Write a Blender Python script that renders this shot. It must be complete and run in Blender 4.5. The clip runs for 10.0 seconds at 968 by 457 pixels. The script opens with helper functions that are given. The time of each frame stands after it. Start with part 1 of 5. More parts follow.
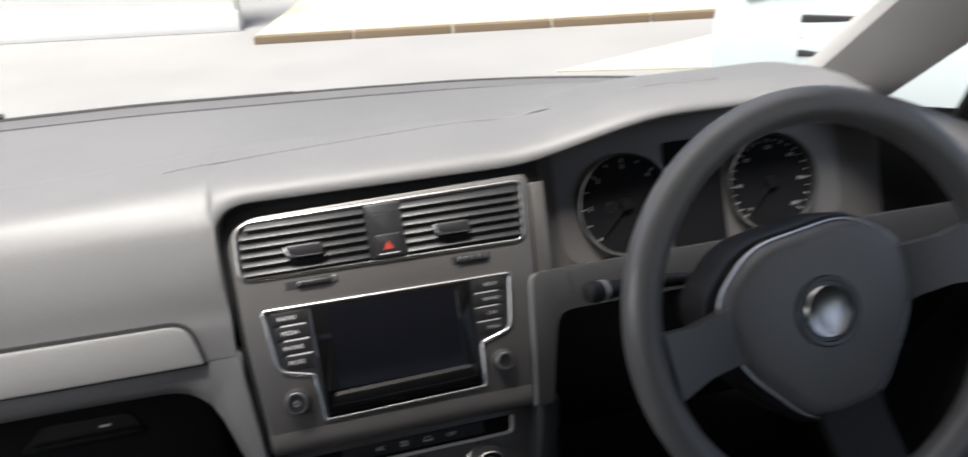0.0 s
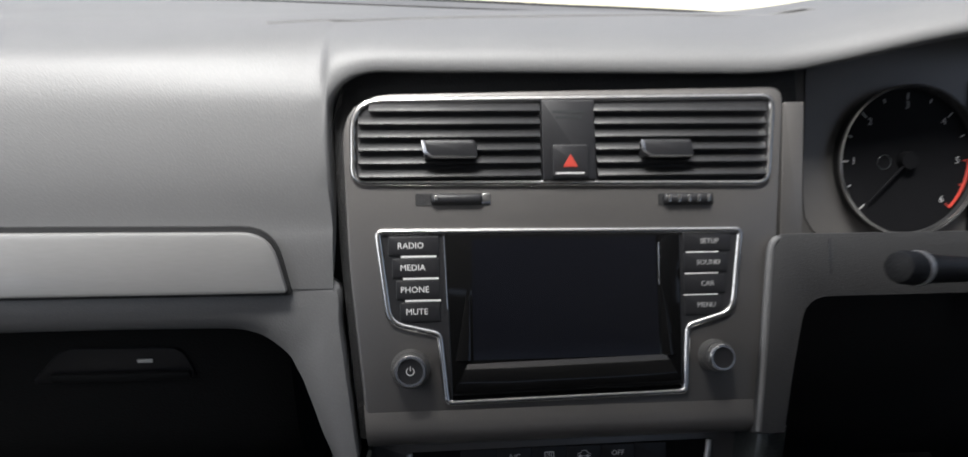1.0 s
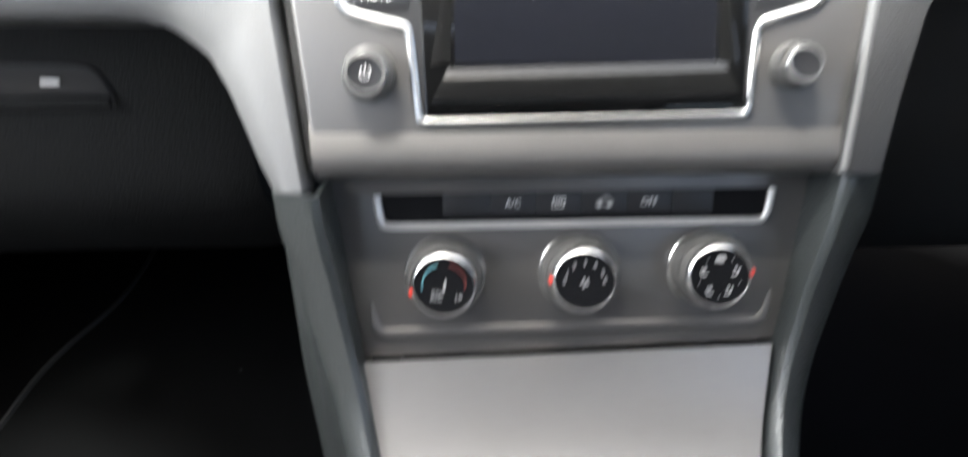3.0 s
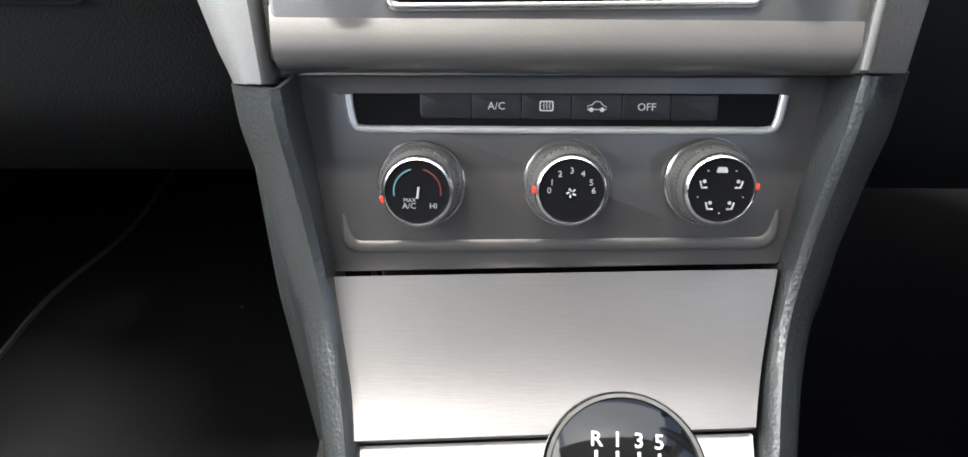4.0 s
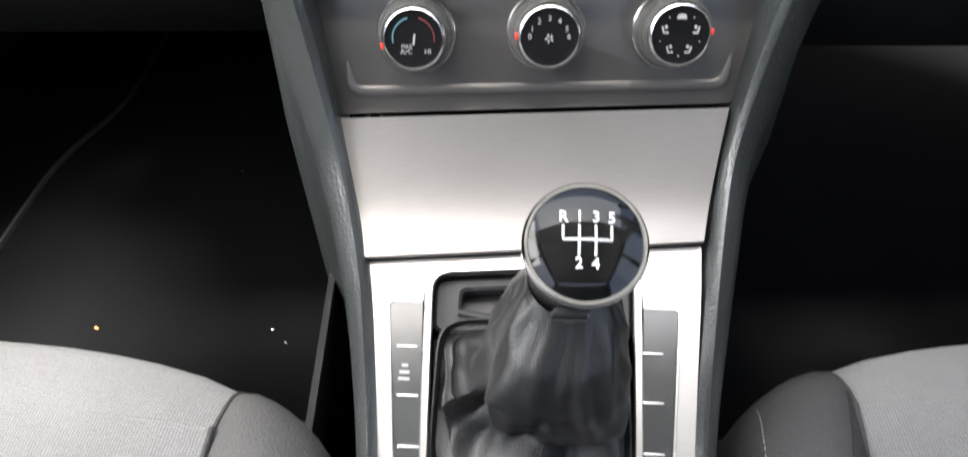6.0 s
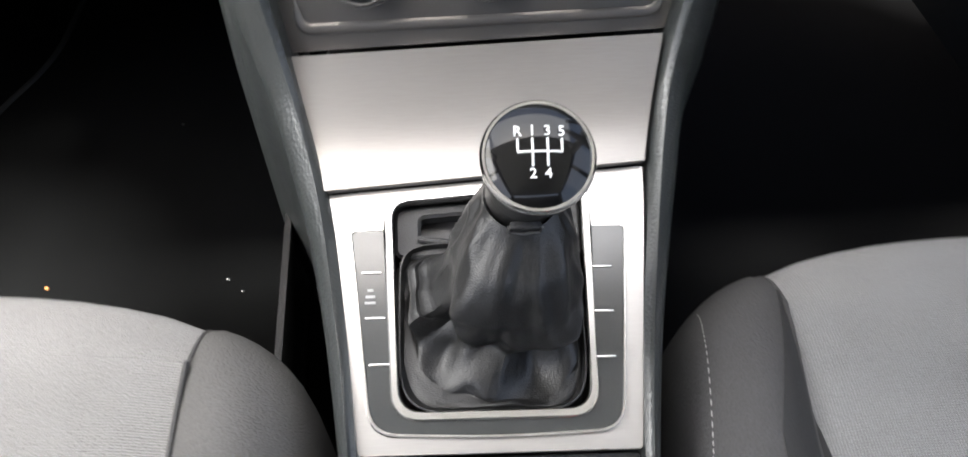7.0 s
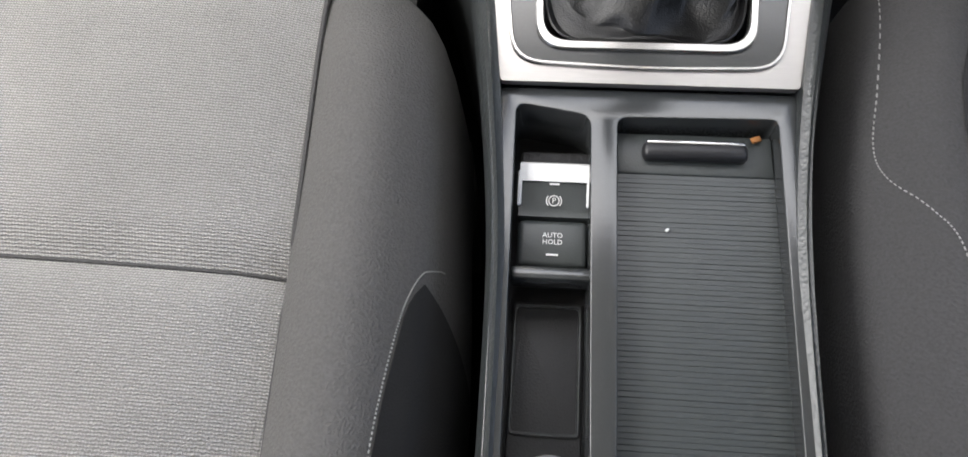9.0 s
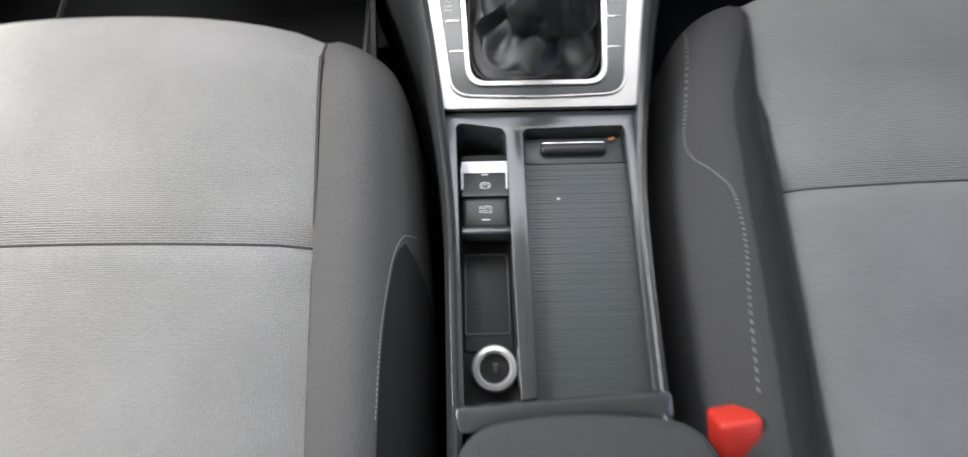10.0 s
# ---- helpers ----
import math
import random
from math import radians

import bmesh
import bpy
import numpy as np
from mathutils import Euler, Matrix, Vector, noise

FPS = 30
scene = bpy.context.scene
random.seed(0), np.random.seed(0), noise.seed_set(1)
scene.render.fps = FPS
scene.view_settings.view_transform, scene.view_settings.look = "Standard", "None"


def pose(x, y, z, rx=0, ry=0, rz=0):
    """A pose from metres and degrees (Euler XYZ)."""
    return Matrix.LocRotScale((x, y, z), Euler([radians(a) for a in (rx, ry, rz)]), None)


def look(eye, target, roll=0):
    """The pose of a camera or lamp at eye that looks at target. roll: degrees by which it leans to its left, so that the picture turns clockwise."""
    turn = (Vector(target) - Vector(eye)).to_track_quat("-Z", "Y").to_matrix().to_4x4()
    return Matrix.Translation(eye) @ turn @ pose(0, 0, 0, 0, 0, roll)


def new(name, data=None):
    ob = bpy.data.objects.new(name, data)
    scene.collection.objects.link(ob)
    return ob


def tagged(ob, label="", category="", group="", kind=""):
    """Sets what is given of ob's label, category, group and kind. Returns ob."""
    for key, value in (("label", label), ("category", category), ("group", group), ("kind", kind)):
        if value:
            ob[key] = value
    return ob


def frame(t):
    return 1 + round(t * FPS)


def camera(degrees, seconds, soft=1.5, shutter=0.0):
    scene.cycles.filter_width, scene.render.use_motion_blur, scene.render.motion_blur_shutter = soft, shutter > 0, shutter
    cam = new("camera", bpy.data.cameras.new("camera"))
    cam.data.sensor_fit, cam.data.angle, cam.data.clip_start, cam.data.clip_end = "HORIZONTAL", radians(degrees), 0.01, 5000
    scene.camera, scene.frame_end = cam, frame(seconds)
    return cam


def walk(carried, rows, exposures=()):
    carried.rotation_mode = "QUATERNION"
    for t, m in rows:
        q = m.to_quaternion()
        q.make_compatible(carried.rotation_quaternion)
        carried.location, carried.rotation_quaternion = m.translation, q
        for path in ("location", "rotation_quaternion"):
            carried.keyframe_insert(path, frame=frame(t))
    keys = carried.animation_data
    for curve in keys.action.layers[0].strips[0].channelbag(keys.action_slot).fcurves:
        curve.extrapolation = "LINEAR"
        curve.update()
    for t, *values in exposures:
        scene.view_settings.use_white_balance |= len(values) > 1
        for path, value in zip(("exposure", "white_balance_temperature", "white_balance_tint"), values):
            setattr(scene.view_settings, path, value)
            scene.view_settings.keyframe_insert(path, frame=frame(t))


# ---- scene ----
cam = camera(66.1, 10.0, shutter=0.5)
PATH = [
    (0, (-0.049, -0.56, 1.289), (0.356, 1.202, 0.436), -3.2),
    (0.5, (-0.074, -0.465, 1.209), (0.09, 1.339, 0.36), -4.4),
    (1, (-0.097, -0.358, 1.134), (0.086, 1.446, 0.288), 1.6),
    (1.5, (-0.079, -0.316, 1.083), (0.13, 1.467, 0.203), 0.2),
    (2, (-0.06, -0.302, 1.064), (0.153, 1.459, 0.141), -0.5),
    (2.5, (-0.055, -0.305, 1.061), (0.128, 1.431, 0.086), 0.9),
    (2.8, (-0.055, -0.287, 1.041), (0.062, 1.353, -0.097), 0.6),
    (3, (-0.058, -0.284, 1.006), (-0.003, 1.297, -0.218), 0.4),
    (3.2, (-0.039, -0.282, 0.972), (-0.053, 1.257, -0.305), -0.2),
    (4.5, (-0.033, -0.277, 0.964), (-0.05, 1.238, -0.341), 0.2),
    (5, (-0.033, -0.279, 0.968), (-0.023, 1.227, -0.347), 0.8),
    (5.5, (-0.042, -0.325, 0.973), (-0.021, 1.149, -0.377), 0.7),
    (5.7, (-0.036, -0.328, 0.987), (-0.017, 1.066, -0.447), 0.8),
    (6.8, (-0.034, -0.36, 0.982), (0.003, 0.865, -0.598), -0.9),
    (7, (-0.043, -0.359, 0.994), (0.126, 0.828, -0.607), 3.2),
    (7.2, (-0.049, -0.379, 1.024), (0.044, 0.732, -0.636), -5.4),
    (7.5, (-0.044, -0.429, 1.025), (-0.112, 0.578, -0.702), -12.9),
    (7.8, (-0.069, -0.493, 1.009), (-0.132, 0.536, -0.705), -4.1),
    (8, (-0.059, -0.485, 1.008), (-0.176, 0.463, -0.749), -5.3),
    (8.5, (-0.083, -0.441, 0.928), (-0.136, 0.396, -0.887), -1.6),
    (9, (-0.071, -0.438, 0.934), (-0.176, 0.343, -0.904), -7.2),
    (9.5, (-0.077, -0.443, 0.985), (-0.102, 0.251, -0.891), -3.4),
    (10, (-0.08, -0.553, 1.096), (-0.005, 0.303, -0.71), 0.5),
]
EXPOSURE = [(0, 0.9, 6500, 9), (0.3, 0.65, 6500, 9), (0.5, 0.5, 6450, 9), (1, 0.8, 6300, 8), (1.5, 1.68, 6150, 7), (2, 2.52, 6200, 8), (2.5, 2.78, 6200, 8), (3, 3.35, 6400, 5), (5.5, 3.48, 6500, 6), (7, 3.3, 6600, 7), (7.5, 3.25, 6650, 7), (8, 3.0, 6650, 8), (8.5, 2.98, 6650, 8), (9, 2.85, 6650, 7), (10, 2.95, 6450, 6)]
walk(cam, [(t, look(e, g, r)) for t, e, g, r in PATH], EXPOSURE)

# ---------- world and light ----------
world = bpy.data.worlds.new("world")
scene.world = world
world.use_nodes = True
wn = world.node_tree.nodes
sky = wn.new("ShaderNodeTexSky")
sky.sky_type, sky.sun_disc = "NISHITA", False
sky.sun_elevation, sky.sun_rotation = radians(72), radians(225)
sky.dust_density, sky.air_density, sky.ozone_density = 5.0, 0.8, 0.3
world.node_tree.links.new(sky.outputs[0], wn["Background"].inputs[0])
wn["Background"].inputs[1].default_value = 0.085
sun = bpy.data.lights.new("sun", "SUN")
sun.energy, sun.angle, sun.color = 5.0, radians(20), (1.0, 0.97, 0.93)
new("sun", sun).matrix_world = look((-0.9, -0.9, 4.0), (0, 0, 0))


def window_light(name, eye, target, sx, sy, watts):
    la = bpy.data.lights.new(name, "AREA")
    la.shape, la.size, la.size_y, la.energy = "RECTANGLE", sx, sy, watts
    la.color = (1.0, 0.97, 0.94)
    new(name, la).matrix_world = look(eye, target)


window_light("daylight_windscreen", (0, 0.12, 1.33), (0, 0.05, 0.75), 1.05, 0.35, 0.5)
window_light("daylight_passenger_window", (-0.74, -0.22, 1.18), (-0.25, -0.33, 0.6), 0.7, 0.36, 1.2)
window_light("daylight_driver_window", (0.74, -0.45, 1.18), (0.25, -0.4, 0.6), 0.7, 0.36, 0.07)


# ---------- materials ----------
def mat(name, col, rough=0.5, metal=0.0, bump=0.0, bscale=400.0, var=0.12, vscale=9.0, coat=0.0, grain=0.06,
        stretch=(1, 1, 1), emit=0.0, alpha=1.0, rvar=0.08, spec=0.5, cells=False):
    m = bpy.data.materials.new(name)
    m.use_nodes = True
    nt, nd = m.node_tree, m.node_tree.nodes
    b = nd["Principled BSDF"]
    tc = nd.new("ShaderNodeTexCoord")
    mp = nd.new("ShaderNodeMapping")
    mp.inputs["Scale"].default_value = stretch
    nt.links.new(tc.outputs["Object"], mp.inputs[0])
    big = nd.new("ShaderNodeTexNoise")
    big.inputs["Scale"].default_value, big.inputs["Detail"].default_value = vscale, 4
    nt.links.new(tc.outputs["Object"], big.inputs["Vector"])
    fine = nd.new("ShaderNodeTexVoronoi" if cells else "ShaderNodeTexNoise")
    fine.inputs["Scale"].default_value = bscale
    nt.links.new(mp.outputs[0], fine.inputs["Vector"])
    add = nd.new("ShaderNodeMath")
    add.operation = "MULTIPLY_ADD"
    nt.links.new(big.outputs[0], add.inputs[0])
    add.inputs[1].default_value = 2 * var
    add.inputs[2].default_value = 1 - var - grain
    add2 = nd.new("ShaderNodeMath")
    add2.operation = "MULTIPLY_ADD"
    nt.links.new(fine.outputs[0], add2.inputs[0])
    add2.inputs[1].default_value = 2 * grain
    nt.links.new(add.outputs[0], add2.inputs[2])
    mul = nd.new("ShaderNodeVectorMath")
    mul.operation = "SCALE"
    mul.inputs[0].default_value = col
    nt.links.new(add2.outputs[0], mul.inputs["Scale"])
    nt.links.new(mul.outputs[0], b.inputs["Base Color"])
    rr = nd.new("ShaderNodeMath")
    rr.operation = "MULTIPLY_ADD"
    nt.links.new(big.outputs[0], rr.inputs[0])
    rr.inputs[1].default_value, rr.inputs[2].default_value = 2 * rvar, rough - rvar
    nt.links.new(rr.outputs[0], b.inputs["Roughness"])
    b.inputs["Metallic"].default_value = metal
    b.inputs["Coat Weight"].default_value = coat
    b.inputs["Coat Roughness"].default_value = 0.08
    b.inputs["Specular IOR Level"].default_value = spec
    if bump:
        bp = nd.new("ShaderNodeBump")
        bp.inputs["Strength"].default_value, bp.inputs["Distance"].default_value = bump, 0.001
        nt.links.new(fine.outputs[0], bp.inputs["Height"])
        nt.links.new(bp.outputs[0], b.inputs["Normal"])
    if emit:
        b.inputs["Emission Color"].default_value = (*col, 1)
        b.inputs["Emission Strength"].default_value = emit
    if alpha < 1:
        b.inputs["Alpha"].default_value = alpha
    return m


def weave(name, col, pitch, depth, rough=0.95, dark=0.55):
    """Woven cloth: two crossed thread waves, with stains at a larger scale."""
    m = bpy.data.materials.new(name)
    m.use_nodes = True
    nt, nd = m.node_tree, m.node_tree.nodes
    b = nd["Principled BSDF"]
    tc = nd.new("ShaderNodeTexCoord")
    waves = []
    for axis in ("X", "Y"):
        w = nd.new("ShaderNodeTexWave")
        w.wave_type, w.bands_direction = "BANDS", axis
        w.inputs["Scale"].default_value = 0.31416 / pitch
        w.inputs["Distortion"].default_value = 3.0
        w.inputs["Detail"].default_value = 3.0
        w.inputs["Detail Scale"].default_value = 2.5
        nt.links.new(tc.outputs["Object"], w.inputs[0])
        waves.append(w)
    soft = nd.new("ShaderNodeMath")
    soft.operation = "MULTIPLY_ADD"
    soft.inputs[1].default_value, soft.inputs[2].default_value = 0.5, 0.5
    nt.links.new(waves[0].outputs["Fac"], soft.inputs[0])
    mx = nd.new("ShaderNodeMath")
    mx.operation = "MULTIPLY"
    nt.links.new(soft.outputs[0], mx.inputs[0])
    nt.links.new(waves[1].outputs["Fac"], mx.inputs[1])
    big = nd.new("ShaderNodeTexNoise")
    big.inputs["Scale"].default_value, big.inputs["Detail"].default_value = 14, 6
    nt.links.new(tc.outputs["Object"], big.inputs["Vector"])
    k = nd.new("ShaderNodeMath")
    k.operation = "MULTIPLY_ADD"
    nt.links.new(mx.outputs[0], k.inputs[0])
    k.inputs[1].default_value, k.inputs[2].default_value = 1 - dark, dark
    k2 = nd.new("ShaderNodeMath")
    k2.operation = "MULTIPLY_ADD"
    nt.links.new(big.outputs[0], k2.inputs[0])
    k2.inputs[1].default_value = 0.36
    nt.links.new(k.outputs[0], k2.inputs[2])
    mul = nd.new("ShaderNodeVectorMath")
    mul.operation = "SCALE"
    mul.inputs[0].default_value = col
    nt.links.new(k2.outputs[0], mul.inputs["Scale"])
    nt.links.new(mul.outputs[0], b.inputs["Base Color"])
    b.inputs["Roughness"].default_value = rough
    b.inputs["Sheen Weight"].default_value = 0.25
    bp = nd.new("ShaderNodeBump")
    bp.inputs["Strength"].default_value, bp.inputs["Distance"].default_value = depth, 0.001
    nt.links.new(mx.outputs[0], bp.inputs["Height"])
    nt.links.new(bp.outputs[0], b.inputs["Normal"])
    return m


PAD = mat("soft_dash_plastic", (0.138, 0.138, 0.14), 0.5, bump=0.12, bscale=850, var=0.1, cells=True)
PAD_SEAM = mat("darker_dash_plastic", (0.115, 0.115, 0.117), 0.55, bump=0.2, bscale=900, cells=True)
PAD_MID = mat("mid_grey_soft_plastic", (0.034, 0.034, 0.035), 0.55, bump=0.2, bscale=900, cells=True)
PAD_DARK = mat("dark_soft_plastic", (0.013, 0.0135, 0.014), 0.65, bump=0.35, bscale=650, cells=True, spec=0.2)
FASCIA = mat("titanium_grey_paint", (0.135, 0.129, 0.125), 0.36, metal=0.5, bump=0.05, bscale=900, var=0.06, grain=0.05)
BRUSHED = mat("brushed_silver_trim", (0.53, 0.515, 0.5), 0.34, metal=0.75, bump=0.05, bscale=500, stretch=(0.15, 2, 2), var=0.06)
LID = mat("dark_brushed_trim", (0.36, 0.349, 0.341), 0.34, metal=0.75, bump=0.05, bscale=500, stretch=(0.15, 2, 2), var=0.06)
DECOR = mat("satin_grey_strip", (0.43, 0.425, 0.42), 0.34, metal=0.5, var=0.06, bump=0.03, bscale=500, stretch=(0.2, 2, 2))
STRIP = mat("satin_silver_strip", (0.7, 0.69, 0.68), 0.32, metal=0.45, var=0.05, bump=0.03, bscale=500)
CHROME = mat("chrome", (0.8, 0.8, 0.8), 0.14, metal=1.0, var=0.03, rvar=0.04, grain=0.02)
SATIN = mat("satin_chrome", (0.7, 0.69, 0.68), 0.25, metal=1.0, var=0.03, rvar=0.04, grain=0.02)
BLACK = mat("black_plastic", (0.018, 0.018, 0.02), 0.42, bump=0.1, bscale=900)
SOFTBLACK = mat("matt_black_plastic", (0.016, 0.016, 0.017), 0.6, bump=0.3, bscale=700, cells=True)
KNOB = mat("satin_grey_knob_plastic", (0.17, 0.167, 0.163), 0.36, metal=0.55, bump=0.05, bscale=900, var=0.08)
SLAT = mat("dark_grey_vent_plastic", (0.02, 0.02, 0.021), 0.4, bump=0.1, bscale=900)
GLOSS = mat("gloss_black", (0.006, 0.006, 0.0062), 0.07, var=0.2, rvar=0.05, grain=0.02, spec=0.32)
SCREEN = mat("dark_screen_glass", (0.0065, 0.007, 0.010), 0.1, var=0.1, rvar=0.04, grain=0.02, spec=0.3)
DIAL = mat("matt_black_dial", (0.007, 0.007, 0.008), 0.6, var=0.1, spec=0.08)
WHITE = mat("white_print", (0.78, 0.78, 0.77), 0.5, var=0.02)
PRINT = mat("grey_print", (0.4, 0.4, 0.4), 0.5, var=0.02)
RED_DIM = mat("dark_red_print", (0.16, 0.03, 0.025), 0.5, var=0.05)
RED = mat("red_print", (0.42, 0.045, 0.03), 0.45, var=0.05)
BLUE = mat("blue_print", (0.09, 0.24, 0.27), 0.5, var=0.05)
RAIL = mat("dark_grey_console_plastic", (0.036, 0.040, 0.040), 0.34, bump=0.25, bscale=480, cells=True, spec=0.8)
COVER = mat("grey_roller_plastic", (0.045, 0.051, 0.051), 0.38, bump=0.1, bscale=900)
CONSOLE = mat("grey_console_plastic", (0.038, 0.041, 0.042), 0.18, bump=0.025, bscale=1100, cells=True, spec=0.9)
LEATHER = mat("black_leather", (0.0105, 0.0105, 0.0105), 0.42, spec=0.6, bump=0.2, bscale=1100, cells=True)
# black leather greyed: the rim's highlights are put into the base colour
WHEEL = mat("greyed_black_leather", (0.16, 0.16, 0.161), 0.32, spec=0.8, bump=0.1, bscale=1100, cells=True)
# same cloth and bolster twice: window light in the passenger's colours, shade in the driver's
CLOTH = weave("lit_woven_cloth", (0.365, 0.354, 0.341), 0.0016, 0.9, dark=0.33)
CLOTH_SHADED = weave("shaded_woven_cloth", (0.305, 0.301, 0.297), 0.0016, 0.9, dark=0.33)
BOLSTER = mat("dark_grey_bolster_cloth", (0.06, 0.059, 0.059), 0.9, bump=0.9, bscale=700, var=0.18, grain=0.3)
BOLSTER_LIT = mat("lit_bolster_cloth", (0.095, 0.092, 0.089), 0.9, bump=0.9, bscale=700, var=0.18, grain=0.3)
BAND = mat("shaded_side_cloth", (0.016, 0.016, 0.016), 0.95, bump=0.4, bscale=900, var=0.2)
BAND_GREY = mat("dark_inset_band", (0.03, 0.03, 0.03), 0.95, bump=0.6, bscale=700, var=0.2, grain=0.2)
THREAD = mat("pale_thread", (0.34, 0.34, 0.325), 0.8, var=0.05)
CARPET = mat("black_carpet", (0.005, 0.005, 0.0053), 0.98, bump=0.9, bscale=700, var=0.3, grain=0.3, spec=0.02)
MATTING = mat("black_mat_cloth", (0.005, 0.0052, 0.0055), 0.95, bump=0.9, bscale=900, var=0.3, grain=0.3, spec=0.03)
LINING = mat("light_grey_headlining", (0.42, 0.41, 0.4), 0.95, bump=0.3, bscale=900, var=0.05)
REDPLASTIC = mat("red_plastic", (0.75, 0.05, 0.03), 0.4, var=0.05)
DEBRIS = mat("dry_leaf_crumb", (0.4, 0.17, 0.05), 0.8)
ASPHALT = mat("asphalt", (0.24, 0.24, 0.236), 0.9, bump=0.6, bscale=60, var=0.2, vscale=0.8, grain=0.15)
SAND = mat("pale_dry_verge", (0.46, 0.44, 0.33), 0.95, bump=0.6, bscale=30, var=0.25, vscale=1.5, grain=0.2)
KERB = mat("brown_kerb_stone", (0.14, 0.1, 0.06), 0.9, bump=0.4, bscale=40, var=0.2, vscale=3)
WALL = mat("white_render", (0.8, 0.8, 0.79), 0.9, bump=0.3, bscale=60, var=0.05, vscale=1.5)
CARBLUE = mat("pale_blue_car_paint", (0.47, 0.53, 0.535), 0.3, coat=0.6, var=0.05, vscale=2)
TYRE = mat("tyre_rubber", (0.03, 0.03, 0.03), 0.85, bump=0.3, bscale=80)
GLASS = bpy.data.materials.new("window_glass")
GLASS.use_nodes = True
gn = GLASS.node_tree.nodes
gt, gg, gm = gn.new("ShaderNodeBsdfTransparent"), gn.new("ShaderNodeBsdfGlossy"), gn.new("ShaderNodeMixShader")
gm.inputs[0].default_value = 0.04
gg.inputs["Roughness"].default_value = 0.02
GLASS.node_tree.links.new(gt.outputs[0], gm.inputs[1])
GLASS.node_tree.links.new(gg.outputs[0], gm.inputs[2])
GLASS.node_tree.links.new(gm.outputs[0], gn["Material Output"].inputs[0])


# ---------- builders ----------
def thing(name, at, label, category, group="", kind=""):
    e = new(name)
    e.location = at
    e.empty_display_size = 0.02
    return tagged(e, label, category, group, kind)


def part(name, bm, material, parent=None, label="", smooth=True):
    bmesh.ops.recalc_face_normals(bm, faces=bm.faces[:])
    me = bpy.data.meshes.new(name)
    bm.to_mesh(me)
    bm.free()
    me.materials.append(material)
    if smooth:
        me.shade_smooth()
        me.set_sharp_from_angle(angle=radians(38))
    ob = new(name, me)
    if parent is not None:
        bpy.context.view_layer.update()
        ob.parent = parent
        ob.matrix_parent_inverse = parent.matrix_world.inverted()
    if label:
        ob["label"] = label
    return ob


class Plane:
    """A flat frame: u to the right, v up along the face, w out of it."""

    def __init__(self, o, v, x=(1, 0, 0)):
        self.o, self.x, self.v = Vector(o), Vector(x).normalized(), Vector(v).normalized()
        self.n = self.x.cross(self.v)

    def p(self, u, v, w=0.0):
        return self.o + self.x * u + self.v * v + self.n * w

    def m(self, u, v, w=0.0):
        q = Matrix((self.x, self.v, self.n)).transposed().to_4x4()
        return Matrix.Translation(self.p(u, v, w)) @ q


def bevelled(bm, r, seg=2, angle=30):
    if r > 0:
        es = [e for e in bm.edges if len(e.link_faces) == 2 and e.calc_face_angle(0) > radians(angle)]
        bmesh.ops.bevel(bm, geom=es, offset=r, segments=seg, profile=0.5, affect="EDGES", clamp_overlap=True)
    return bm


def box(m, sx, sy, sz, r=0.002, seg=2, bm=None):
    """A bevelled block centred on the pose m."""
    b = bmesh.new()
    bmesh.ops.create_cube(b, size=1)
    for v in b.verts:
        v.co = Vector((v.co.x * sx, v.co.y * sy, v.co.z * sz))
    bevelled(b, r, seg)
    b.transform(m)
    return b if bm is None else merge(bm, b)


def merge(a, b):
    me = bpy.data.meshes.new("tmp")
    b.to_mesh(me)
    b.free()
    a.from_mesh(me)
    bpy.data.meshes.remove(me)
    return a


def rounded(pts, r, seg=4):
    """A closed outline with its corners rounded; r is one radius or one for each corner."""
    out, n = [], len(pts)
    for i in range(n):
        a, b, c = Vector(pts[i - 1]), Vector(pts[i]), Vector(pts[(i + 1) % n])
        ri = r[i] if isinstance(r, (list, tuple)) else r
        d = min(ri, (a - b).length * 0.45, (c - b).length * 0.45)
        if d < 1e-5:
            out.append(tuple(b))
            continue
        p, q = b + (a - b).normalized() * d, b + (c - b).normalized() * d
        for k in range(seg + 1):
            t = k / seg
            out.append(tuple((1 - t) ** 2 * p + 2 * t * (1 - t) * b + t * t * q))
    return out


def slab(pl, pts, w0, w1, r=0.0, seg=2, taper=0.0):
    """A plate with the outline pts (u, v) in the frame pl, from depth w0 out to w1."""
    bm = bmesh.new()
    cx, cy = sum(p[0] for p in pts) / len(pts), sum(p[1] for p in pts) / len(pts)
    lo = [bm.verts.new(pl.p(u, v, w0)) for u, v in pts]
    hi = [bm.verts.new(pl.p(u + (cx - u) * taper, v + (cy - v) * taper, w1)) for u, v in pts]
    n = len(pts)
    bm.faces.new(hi)
    bm.faces.new(lo[::-1])
    for i in range(n):
        bm.faces.new((lo[i], lo[(i + 1) % n], hi[(i + 1) % n], hi[i]))
    bmesh.ops.recalc_face_normals(bm, faces=bm.faces[:])
    if r:
        top = set(hi)
        es = [e for e in bm.edges if e.verts[0] in top and e.verts[1] in top]
        bmesh.ops.bevel(bm, geom=es, offset=r, segments=seg, profile=0.5, affect="EDGES", clamp_overlap=True)
    return bm


